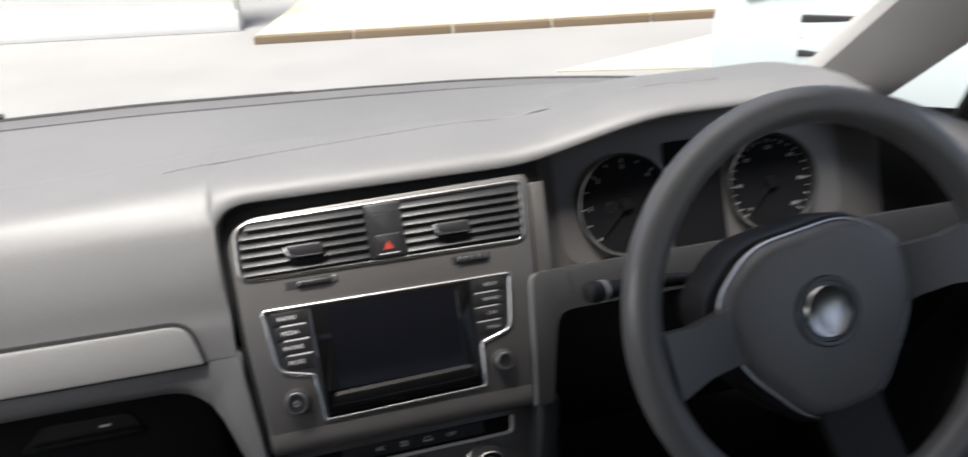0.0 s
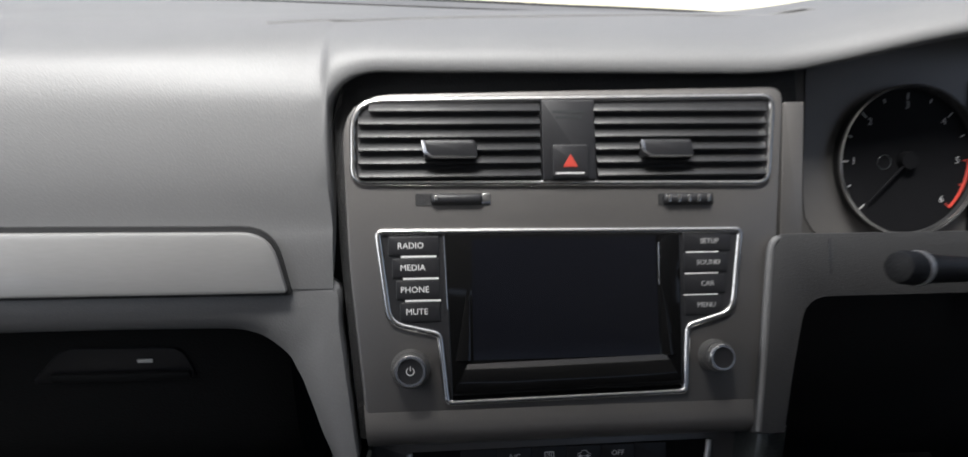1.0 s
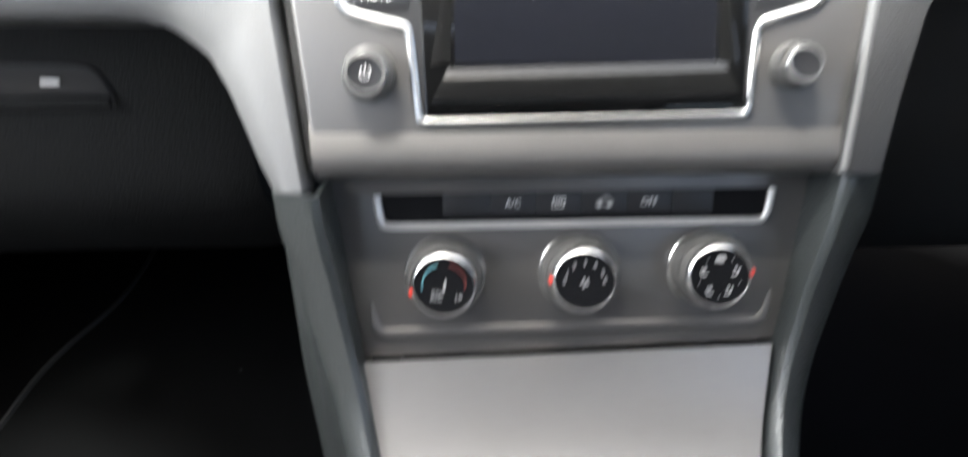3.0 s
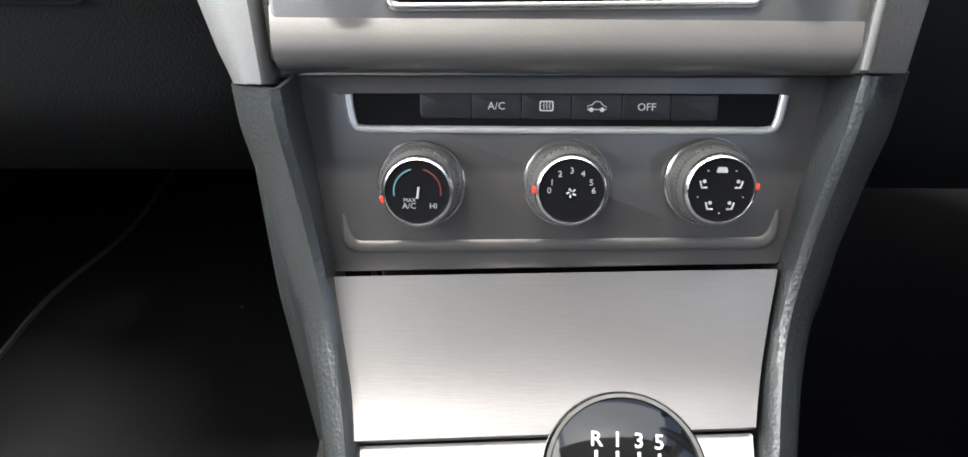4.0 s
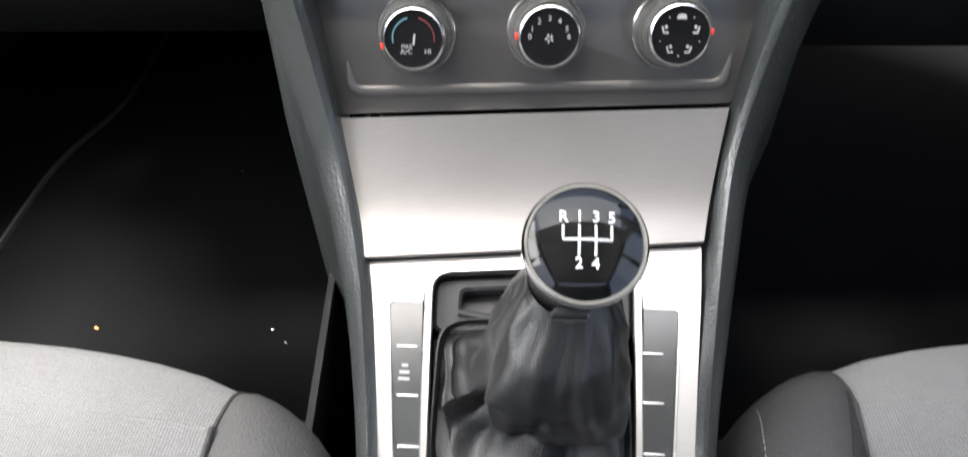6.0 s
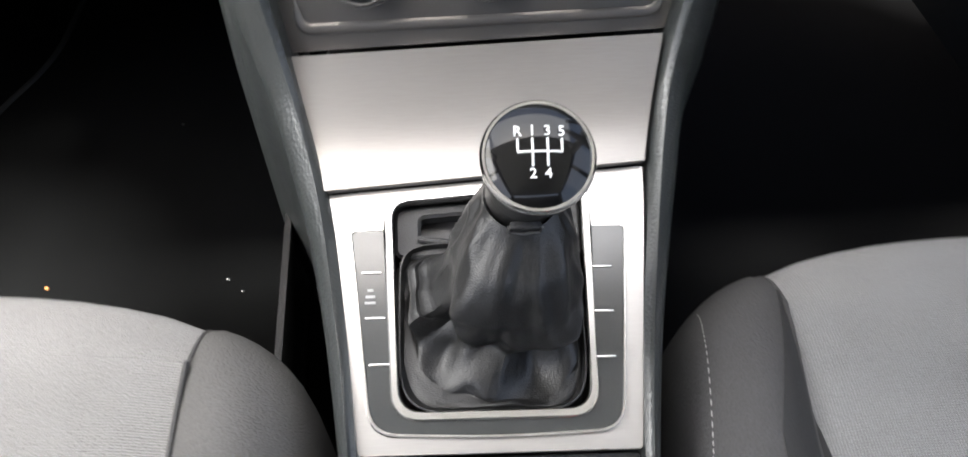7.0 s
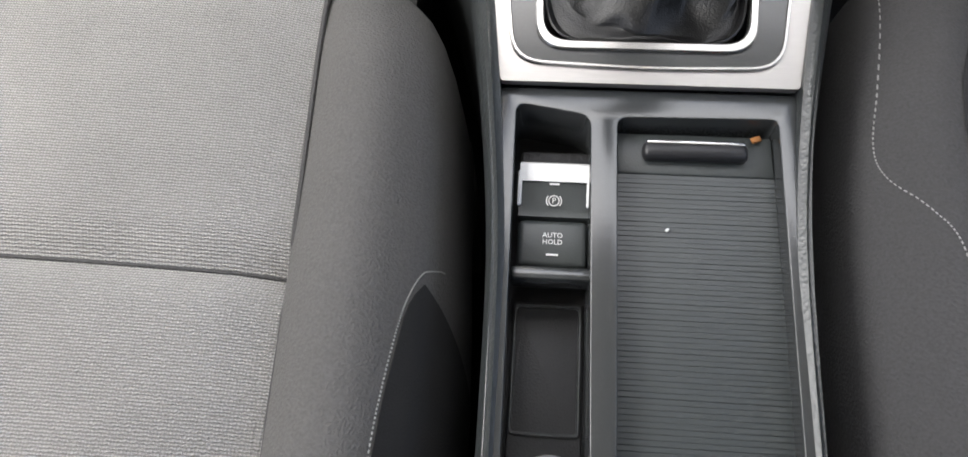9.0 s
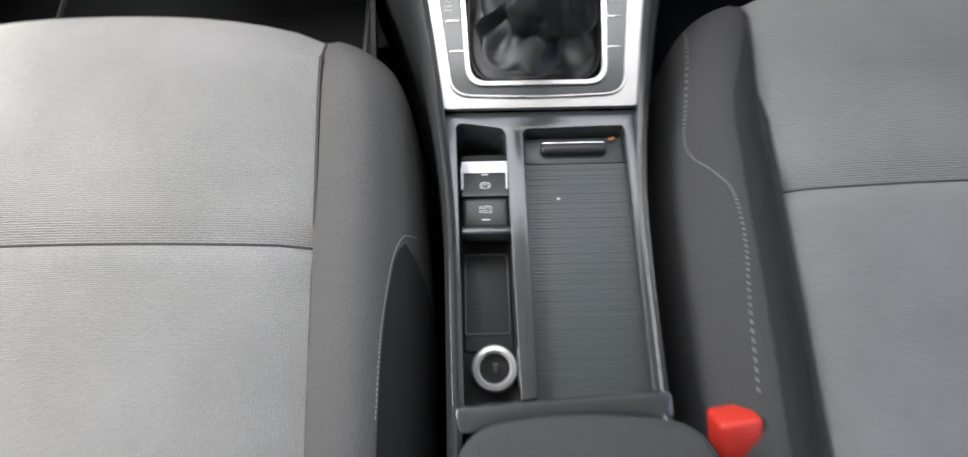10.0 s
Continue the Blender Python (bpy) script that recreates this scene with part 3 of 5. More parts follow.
# passenger footwell lining under the dashboard
rows = [[Vector((x, y, z)) for y, z in ((0.3, 0.62), (0.5, 0.55), (0.7, 0.35), (0.74, 0.3))] for x in (-0.74, -0.4, -0.1)]
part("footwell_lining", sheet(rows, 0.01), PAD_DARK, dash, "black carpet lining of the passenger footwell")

# glovebox
gb = thing("glovebox", (-0.42, 0.14, 0.75), "closed dark plastic glovebox below the silver strip", "glovebox")
GB = Plane((-0.42, 0.128, 0.75), (0, -0.06, 0.998))
rows = []
for v in [0.1 - i * 0.02 for i in range(13)]:
    rows.append([GB.p(u, v, w - 1.2 * max(0, -0.03 - v) ** 1.3) for u, w in ((-0.32, -0.03), (-0.31, -0.004), (-0.28, 0.0), (0, 0.004), (0.2, 0.002), (0.225, -0.006), (0.232, -0.03), (0.235, -0.12))])
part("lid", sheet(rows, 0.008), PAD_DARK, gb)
out = rounded([(0.035, 0.037), (0.158, 0.037), (0.150, 0.067), (0.066, 0.069)], 0.010)
part("handle_recess", slab(GB, out, -0.003, 0.0052, 0.0015), BLACK, gb)
part("handle", box(GB.m(0.104, 0.0440, 0.007), 0.1, 0.007, 0.005, 0.002), PAD_DARK, gb, "dark plastic pull handle")
part("lock_mark", box(GB.m(0.1226, 0.0575, 0.0065), 0.011, 0.003, 0.0015, 0.0004), WHITE, gb, "small white mark")

# ---------- centre fascia ----------
fas = thing("centre_fascia", UF.p(0, 0), "satin titanium-grey centre fascia panel", "fascia")
fo = rounded([(-0.1290, -0.022), (0.1285, -0.022), (0.148, 0.09), (0.159, 0.2105), (-0.1455, 0.2035), (-0.1405, 0.09)], [0.003, 0.003, 0.02, 0.012, 0.034, 0.02], 6)
part("panel", slab(UF, fo, -0.03, 0.0, 0.002), FASCIA, fas)
fo2 = [(u * 1.045, v * 1.035 + 0.002 if v > 0.05 else v) for u, v in fo]
part("top_gap", slab(UF, rect(-0.145, 0.2, 0.175, 0.245), -0.05, -0.014), SOFTBLACK, fas, "dark gap above the vents")
part("shadow_gap", slab(UF, fo2, -0.04, -0.012), SOFTBLACK, fas, "dark gap round the fascia")
rows = []
for v, w in ((0.002, -0.002), (-0.004, 0.0003), (-0.009, 0.0014), (-0.0135, 0.0028), (-0.0175, 0.0026), (-0.0215, 0.0008), (-0.0245, -0.003), (-0.0262, -0.009), (-0.0265, -0.03)):
    hw = 0.1317 + 0.157 * v * 0.6
    rows.append([UF.p(hw * (i / 6 - 1), v, w) for i in range(13)])
part("lower_roll", sheet(rows, 0.002), FASCIA, fas, "rolled lower edge")
# strip between the vents and the instruments
part("side_filler", slab(UF, rounded([(0.152, 0.095), (0.168, 0.092), (0.175, 0.2), (0.1595, 0.2)], 0.002), -0.03, -0.003, 0.001), FASCIA, fas)

# ---------- air vents ----------
vent = thing("air_vent", UF.p(0, 0.172), "chrome-framed pair of dark slatted air vents", "air vent")
vo = rounded([(-0.1385, 0.1440), (0.1450, 0.1415), (0.1515, 0.2045), (-0.1385, 0.2005)], [0.010, 0.010, 0.010, 0.020], 6)
vi = rounded([(-0.1355, 0.1466), (0.1420, 0.1442), (0.1483, 0.2017), (-0.1355, 0.1978)], [0.008, 0.008, 0.008, 0.0175], 6)
part("frame", tube([UF.p((a[0] + c[0]) / 2, (a[1] + c[1]) / 2, 0.0008) for a, c in zip(vo, vi)], 0.0023, 10, closed=True, up=UF.n), SATIN, vent, "satin chrome frame")
part("housing", slab(UF, vi, -0.004, 0.0006), BLACK, vent)
for u0, u1 in ((-0.1335, -0.0135), (0.0245, 0.1415)):
    for k in range(6):
        v = 0.1508 + 0.0087 * k
        if k == 5 and u0 < 0:
            u0 += 0.007
        sl = box(UF.m((u0 + u1) / 2, v, 0.003) @ pose(0, 0, 0, -38), u1 - u0 + 0.0008 * k * (u0 > 0), 0.0075, 0.0022, 0.0007)
        part("slat", sl, SLAT, vent)
for uc in (-0.0737, 0.0710):
    tab = part("tab", slab(UF, rounded([(uc - 0.0175, 0.1595), (uc + 0.018, 0.1595), (uc + 0.0165, 0.1715), (uc - 0.0175, 0.1715)], 0.003), 0.003, 0.0125, 0.002), BLACK, vent, "black slider tab with a chrome edge")
    part("tab_edge", tube([UF.p(u, v, 0.0125) for u, v in ((uc - 0.0178, 0.1708), (uc - 0.0168, 0.1635), (uc - 0.0120, 0.1602), (uc + 0.0165, 0.1600))], [0.0013, 0.0014, 0.0009, 0.0005], 6), SATIN, tab)
part("divider", slab(UF, rounded(rect(-0.0125, 0.1458, 0.0235, 0.1995), 0.001), 0.0, 0.0045, 0.0008), BLACK, vent, "black centre bridge")
hz = part("hazard_button", slab(UF, rounded(rect(-0.0062, 0.1470, 0.0180, 0.1690), 0.002), 0.0045, 0.0065, 0.0008), BLACK, vent, "hazard button with a red triangle")
part("triangle", slab(UF, rounded([(0.0008, 0.1540), (0.0108, 0.1540), (0.0058, 0.1627)], 0.0005), 0.0064, 0.0068), RED, hz)
part("mark", slab(UF, rect(-0.0042, 0.1495, 0.0150, 0.1503), 0.0064, 0.0068), WHITE, hz)
part("airbag_notice", slab(UF, rect(-0.0050, 0.1905, 0.0165, 0.1922), 0.0044, 0.0047), CONSOLE, vent)
part("airbag_notice", slab(UF, rect(-0.0030, 0.1868, 0.0145, 0.1884), 0.0044, 0.0047), CONSOLE, vent)
for uc, nm in ((-0.0700, 0), (0.0865, 1)):
    b0 = part("thumbwheel_slot", slab(UF, rounded(rect(uc - (0.020 if nm else 0.027), 0.1285 + 0.0015 * (1 - nm), uc + (0.0185 if nm else 0.0225), 0.1362 + 0.0015 * (1 - nm)), 0.0012), -0.002, 0.0006), SOFTBLACK, vent)
    part("thumbwheel", box(UF.m(uc, 0.1325 + 0.0015 * (1 - nm), 0.0015), 0.034, 0.0068, 0.006, 0.0025, 3), BLACK, b0)
    if nm:
        for k in range(5):
            part("tick", box(UF.m(uc - 0.0135 + k * 0.0068, 0.1325, 0.0048), 0.0022, 0.005, 0.001, 0.0003), SATIN, b0)
    else:
        part("end_cap", box(UF.m(uc + 0.0197, 0.1340, 0.0007), 0.0056, 0.0072, 0.001, 0.0004), SATIN, b0)
        part("mark", box(UF.m(uc - 0.0135, 0.1340, 0.0048), 0.0025, 0.0035, 0.001, 0.0003), SATIN, b0)

# ---------- infotainment unit ----------
unit = thing("infotainment_unit", UF.p(0, 0.056), "switched-off car radio with a black touch screen", "car radio")
uo = [(-0.0793, 0.0003), (0.0818, 0.0028), (0.0850, 0.0470), (0.1172, 0.0560), (0.1248, 0.1122), (-0.1240, 0.1142), (-0.1165, 0.0535), (-0.0838, 0.0455)]
rr = [0.003, 0.003, 0.004, 0.009, 0.004, 0.004, 0.009, 0.004]
ui = [(u * 0.968, 0.0024 + v * 0.957) for u, v in uo]
uo_r, ui_r = rounded(uo, rr), rounded(ui, rr)
part("frame", tube([UF.p((a[0] + c[0]) / 2, (a[1] + c[1]) / 2, 0.0006) for a, c in zip(uo_r, ui_r)], 0.0024, 10, closed=True, up=UF.n), SATIN, unit, "satin chrome surround")
part("face", slab(UF, ui_r, -0.004, 0.0008), BLACK, unit, "black button panel")
part("glass", slab(UF, rounded([(-0.0752, 0.0035), (0.0778, 0.0058), (0.0800, 0.1095), (-0.0782, 0.1108)], 0.002), 0.0004, 0.0022, 0.0006), GLOSS, unit, "gloss black screen surround")
part("screen", slab(UF, rounded(rect(-0.0608, 0.0285, 0.0632, 0.1075), 0.001), 0.0018, 0.0024), SCREEN, unit, "dark display")
LEDGE = ((0.0072, 0.0026), (0.0078, 0.0046), (0.0098, 0.0062), (0.0130, 0.0066), (0.0195, 0.0062), (0.0222, 0.0058), (0.0236, 0.0052), (0.0255, 0.0039), (0.0275, 0.0026))
part("screen_ledge", sheet([[UF.p(u * (1.06 - 7 * (v - 0.007)) + 0.0013, v + 0.018 * u, w) for u in (-0.072, -0.04, 0, 0.04, 0.072)] for v, w in LEDGE], 0.0004), GLOSS, unit, "gloss black ledge below the display")
for s in (-1, 1):
    rows = []
    for v in (0.0285, 0.04, 0.055, 0.07, 0.08):
        wide = 0.0098 * (0.0835 - v) / 0.055
        rows.append([UF.p(s * 0.0638 + 0.0012, v, 0.0025), UF.p(s * (0.0638 + wide * 0.45) + 0.0012, v, 0.0025 + 0.16 * wide), UF.p(s * (0.0638 + wide) + 0.0012, v, 0.0025)])
    part("screen_cheek", sheet(rows, 0.0004), GLOSS, unit, "gloss black cheek beside the display")
part("edge_line", tube([UF.p(-0.0789, 0.1095, 0.0022), UF.p(-0.0772, 0.062, 0.0022)], 0.0003, 5), SATIN, unit, "hair-thin bright line beside the buttons")
part("edge_line", tube([UF.p(0.0648, 0.1030, 0.0026), UF.p(0.0645, 0.0750, 0.0026)], 0.00035, 5), SATIN, unit, "hair-thin bright line beside the display")
for s, words in ((-1, ("RADIO", "MEDIA", "PHONE", "MUTE")), (1, ("SETUP", "SOUND", "CAR", "MENU"))):
    for k, w in enumerate(words):
        v = 0.1035 - 0.0143 * k
        uc = s * (0.0985 - 0.0012 * k)
        hw = 0.0165 - 0.0012 * k
        bt = part("button", slab(UF, rounded(rect(uc - hw, v - 0.0062, uc + hw, v + 0.0062), 0.001), 0.0004, 0.0018, 0.0005), BLACK, unit)
        lettering("legend", w, UF.m(uc + s * 0.002, v, 0.00195), 0.0056 if s < 0 else 0.0047, bt, WHITE if s < 0 else PRINT)
        if k < 3:
            part("legend_line", slab(UF, rect(uc - s * 0.0032 - 0.0115, v - 0.0076, uc - s * 0.0032 + 0.0115, v - (0.0064 if s < 0 else 0.0069)), 0.0016, 0.0021), WHITE, bt)


def small_knob(u, v, power, f):
    k = part("knob", lathe(UF.m(u, v, 0), [(0, 0), (0.0126 * f, 0), (0.0128 * f, 0.0025), (0.0120 * f, 0.004), (0.0110 * f, 0.0125), (0.0100 * f, 0.0155), (0, 0.0155)], 36), KNOB, unit, "grey ridged rotary knob with a chrome rim")
    ridges = bmesh.new()
    for i in range(40):
        a = i * math.pi / 20
        box(UF.m(u + 0.0114 * f * math.cos(a), v + 0.0114 * f * math.sin(a), 0.0085) @ pose(0, 0, 0, 0, 0, math.degrees(a)), 0.0007, 0.0008, 0.007, 0, bm=ridges)
    part("ridges", ridges, KNOB, k, smooth=False)
    part("ring", lathe(UF.m(u, v, 0.0148), [(0.0076 * f, 0), (0.0100 * f, 0), (0.0102 * f, 0.0006), (0.0094 * f, 0.0018), (0.0080 * f, 0.0018), (0.0076 * f, 0)], 36), SATIN, k, "chrome ring")
    part("cap", lathe(UF.m(u, v, 0.0148), [(0.0078 * f, 0), (0.0078 * f, 0.0013), (0.006 * f, 0.0010), (0, 0.0008)], 30), BLACK, k)
    if power:
        a0 = [(0.0024 * math.sin(a), 0.0024 * math.cos(a)) for a in [0.6 + i * 5.08 / 14 for i in range(15)]]
        part("symbol", tube([UF.p(u + x, v + y, 0.0160) for x, y in a0], 0.0003, 5), WHITE, k)
        part("symbol", tube([UF.p(u, v + 0.0005, 0.0160), UF.p(u, v + 0.0032, 0.0160)], 0.0003, 5), WHITE, k)


small_knob(-0.1017, 0.0243, True, 1.0)
small_knob(0.1010, 0.0268, False, 0.86)

# ---------- climate panel ----------
cp = thing("climate_panel", CF.p(0, 0.045), "titanium-grey heater control panel with three knobs", "heater controls")
co = rounded([(-0.1150, -0.0030), (0.1145, 0.0038), (0.1320, 0.0985), (-0.1310, 0.0970)], 0.002)
part("panel", slab(CF, co, -0.03, 0.0, 0.0012), FASCIA, cp)
lip = rounded([(-0.1065, 0.0128), (0.1085, 0.0128), (0.1105, 0.03), (0.1105, 0.03), (-0.1085, 0.03), (-0.1085, 0.03)], [0.01, 0.01, 0, 0, 0, 0], 6)
line = [p for p in lip if p[1] < 0.0301]
line = sorted(line, key=lambda p: math.atan2(p[0], 0.05 - p[1]))
part("lower_lip", tube([CF.p(u, v + 0.02 * u, 0.0003) for u, v in line], [0.0008 + 0.0026 * min(1, (0.03 - v) / 0.014) for u, v in line], 10, flat=0.45, up=CF.n), FASCIA, cp)
si = rounded([(-0.0995, 0.0723), (0.1035, 0.0730), (0.1065, 0.0897), (-0.1025, 0.0885)], [0.004, 0.004, 0.001, 0.001], 6)
STRIP_LINE = [(-0.1037, 0.0880), (-0.1028, 0.0805), (-0.1013, 0.0738), (-0.0972, 0.0715), (-0.08, 0.0713), (-0.03, 0.0714), (0.03, 0.0717), (0.084, 0.0720), (0.1008, 0.0723), (0.1050, 0.0748), (0.1066, 0.0815), (0.1076, 0.0893)]
br = smooth_line([CF.p(u, v, 0.001) for u, v in STRIP_LINE], 90)
thin = [0.0019 + 0.0004 * min(1, abs(i - 44.5) / 30) ** 4 for i in range(90)]
part("strip_frame", tube(br, thin, 10), STRIP, cp, "satin chrome bracket round the button strip")
part("button_strip", slab(CF, si, -0.002, 0.001), DIAL, cp, "black button strip")
us = [-0.0688, -0.0436, -0.0192, 0.0050, 0.0296, 0.0533, 0.0762]
names = ["", "A/C", "window", "recirc", "OFF", ""]
for i in range(6):
    b = part("button", slab(CF, rounded(rect(us[i] + 0.0002, 0.0768, us[i + 1] - 0.0002, 0.0889), [0.003, 0.0008, 0.0006, 0.0006] if i == 0 else 0.0006), 0.0008, 0.002, 0.0004), BLACK, cp)
    uc, v, w = (us[i] + us[i + 1]) / 2, 0.0829, 0.0021
    if names[i] in ("A/C", "OFF"):
        lettering("legend", names[i], CF.m(uc, v, w), 0.0052, b)
    elif names[i] == "window":
        part("symbol", frame_ring(CF, rounded(rect(uc - 0.0034, v - 0.0022, uc + 0.0034, v + 0.0028), 0.001), rounded(rect(uc - 0.0028, v - 0.0016, uc + 0.0028, v + 0.0022), 0.0008), 0.0019, 0.0022, 0), WHITE, b)
        for k in (-1, 0, 1):
            part("symbol", tube([CF.p(uc + k * 0.0014 + d * 0.0003, v - 0.001 + j * 0.0008, w) for j, d in enumerate((0, 1, -1, 1, 0))], 0.00022, 4), WHITE, b)
    elif names[i] == "recirc":
        part("symbol", tube([CF.p(uc + x, v + y, w) for x, y in ((-0.0046, -0.0012), (-0.0044, 0.0006), (-0.0022, 0.001), (-0.001, 0.0026), (0.0016, 0.0026), (0.003, 0.0008), (0.0046, 0.0002), (0.0046, -0.0012))], 0.00026, 5, closed=True), WHITE, b)
        for k in (-0.0026, 0.0026):
            part("symbol", lathe(CF.m(uc + k, v - 0.0013, w - 0.0001), [(0, 0), (0.0011, 0), (0.0011, 0.0002), (0, 0.0002)], 12), WHITE, b)


def heater_knob(u, v, mark_angle):
    base = part("knob", lathe(CF.m(u, v, 0), [(0, 0), (0.0216, 0), (0.0216, 0.002), (0.0206, 0.0035), (0.0200, 0.0035), (0.0190, 0.013), (0.0182, 0.0165), (0.0172, 0.0195), (0.0168, 0.021), (0, 0.021)], 48), KNOB, cp, "black rotary heater knob with a chrome rim")
    part("base_ring", lathe(CF.m(u, v, 0), [(0.0208, 0.001), (0.0221, 0.001), (0.0222, 0.0022), (0.0214, 0.0030), (0.0208, 0.0028), (0.0208, 0.001)], 48), SATIN, base)
    ridges = bmesh.new()
    for i in range(60):
        a = i * math.pi / 30
        box(CF.m(u + 0.0192 * math.cos(a), v + 0.0192 * math.sin(a), 0.0098) @ pose(0, 0, 0, 0, 0, math.degrees(a)), 0.0008, 0.0009, 0.0085, 0, bm=ridges)
    part("knurling", ridges, KNOB, base, smooth=False)
    part("ring", lathe(CF.m(u, v, 0.0188), [(0.0148, 0), (0.0174, 0), (0.0176, 0.001), (0.0168, 0.0032), (0.0156, 0.004), (0.0153, 0.0036), (0.0153, 0)], 48), SATIN, base)
    fc = part("face", lathe(CF.m(u, v, 0.0188), [(0.0154, 0), (0.0154, 0.0034), (0.0138, 0.0031), (0, 0.0031)], 40), DIAL, base)
    a = radians(mark_angle)
    part("marker", box(CF.m(u + 0.0173 * math.cos(a), v + 0.0173 * math.sin(a), 0.0195) @ pose(0, 0, 0, 0, 0, mark_angle), 0.0022, 0.0032, 0.005, 0.0005), REDPLASTIC, base, "small red marker")
    return fc, v


def arc(u, v, r, a0, a1, w, n=14):
    return [CF.p(u + r * math.cos(radians(a0 + (a1 - a0) * i / (n - 1))), v + r * math.sin(radians(a0 + (a1 - a0) * i / (n - 1))), w) for i in range(n)]


fc, v = heater_knob(-0.0685, 0.0440, 193)
part("scale", tube(arc(-0.0685, v, 0.0112, 190, 105, 0.0221), 0.0004, 5), BLUE, fc)
part("scale", tube(arc(-0.0685, v, 0.0112, 75, -8, 0.0221), 0.0004, 5), RED_DIM, fc)
lettering("legend", "MAX", CF.m(-0.0722, v - 0.004, 0.0221), 0.0028, fc, PRINT)
lettering("legend", "A/C", CF.m(-0.0725, v - 0.0068, 0.0221), 0.004, fc, PRINT)
lettering("legend", "HI", CF.m(-0.061, v - 0.0068, 0.0221), 0.0038, fc, PRINT)
part("pointer", tube([CF.p(-0.0685, v - 0.003, 0.0222), CF.p(-0.0678, v + 0.0025, 0.0222)], 0.0006, 5), PRINT, fc)
fc, v = heater_knob(0.0043, 0.0453, 180)
for k, a in enumerate((180, 152, 122, 90, 60, 28, 0)):
    lettering("legend", str(k), CF.m(0.0043 + 0.0105 * math.cos(radians(a)), v + 0.0105 * math.sin(radians(a)) - (0.0 if k in (0, 6) else 0.001), 0.0221), 0.0042, fc, PRINT)
for k in range(5):
    a = k * 72 + 20
    part("fan_blade", tube([CF.p(0.0043 + 0.0007 * math.cos(radians(a)), v - 0.001 + 0.0007 * math.sin(radians(a)), 0.0221), CF.p(0.0043 + 0.0023 * math.cos(radians(a + 25)), v - 0.001 + 0.0023 * math.sin(radians(a + 25)), 0.0221)], [0.0003, 0.0006], 5), PRINT, fc)
fc, v = heater_knob(0.0745, 0.0464, 5)
for a in (90, 162, 18, 234, 306):
    x, y = 0.0745 + 0.0092 * math.cos(radians(a)), v + 0.0092 * math.sin(radians(a))
    if a == 90:
        part("symbol", slab(CF, rounded([(x - 0.0028, y - 0.001), (x + 0.0028, y - 0.001), (x + 0.002, y + 0.0016), (x - 0.002, y + 0.0016)], 0.0008), 0.0218, 0.0222), PRINT, fc)
    else:
        s = 1 if x > 0.0745 else -1
        part("symbol", tube([CF.p(x + s * dx, y + dy, 0.0221) for dx, dy in ((-0.0022, -0.0018), (0.0004, -0.0018), (0.0012, 0.0014))], 0.0005, 5), PRINT, fc)
        part("symbol", lathe(CF.m(x - s * 0.0008, y + 0.0012, 0.0219), [(0, 0), (0.0009, 0), (0.0009, 0.0002), (0, 0.0002)], 10), PRINT, fc)
for a in (54, 126, 198, 270, 342):
    x, y = 0.0745 + 0.0112 * math.cos(radians(a)), v + 0.0112 * math.sin(radians(a))
    part("dot", lathe(CF.m(x, y, 0.0219), [(0, 0), (0.0004, 0), (0.0004, 0.0002), (0, 0.0002)], 8), PRINT, fc)

# ---------- centre console ----------
con = thing("centre_console", (0, -0.2, 0.32), "grey centre console between the two front seats", "centre console")
# edge rails: stations of inner and outer half width along the run of the console
# y, z, then the half widths of inner foot, two crest lines and outer foot, and the inner foot's depth
RUN = [(0.0139, 0.7962, 0.1277, 0.1294, 0.1370, 0.1530, 0.014), (0.008, 0.776, 0.1250, 0.1275, 0.1345, 0.1512, 0.014), (0.0035, 0.755, 0.1218, 0.1240, 0.1315, 0.1472, 0.014), (-0.0033, 0.73, 0.1180, 0.1203, 0.1275, 0.1425, 0.013),
       (-0.0151, 0.7035, 0.1133, 0.1155, 0.1215, 0.1350, 0.012), (-0.030, 0.684, 0.1078, 0.1105, 0.1160, 0.1282, 0.010), (-0.050, 0.670, 0.1025, 0.1060, 0.1105, 0.1215, 0.008), (-0.0716, 0.6585, 0.0978, 0.1015, 0.1058, 0.1160, 0.006),
       (-0.10, 0.6475, 0.0925, 0.0962, 0.1002, 0.1085, 0.004), (-0.15, 0.634, 0.0845, 0.0880, 0.0915, 0.0975, 0.003), (-0.2, 0.6225, 0.0780, 0.0810, 0.0840, 0.0890, 0.002), (-0.26, 0.6115, 0.0717, 0.0740, 0.0765, 0.0805, 0.002),
       (-0.32, 0.608, 0.0675, 0.0695, 0.0715, 0.0755, 0.002), (-0.42, 0.607, 0.0658, 0.0675, 0.0700, 0.0742, 0.002), (-0.5, 0.607, 0.0650, 0.0668, 0.0692, 0.0738, 0.002)]


NR = 60
RUN_A = smooth_line([Vector((r[0], r[1], r[2])) for r in RUN], NR)
RUN_B = smooth_line([Vector((r[0], r[1], r[3])) for r in RUN], NR)
RUN_C = smooth_line([Vector((r[0], r[1], r[4])) for r in RUN], NR)
RUN_D = smooth_line([Vector((r[0], r[1], r[5])) for r in RUN], NR)
RUN_E = smooth_line([Vector((r[0], r[1], r[6])) for r in RUN], NR)

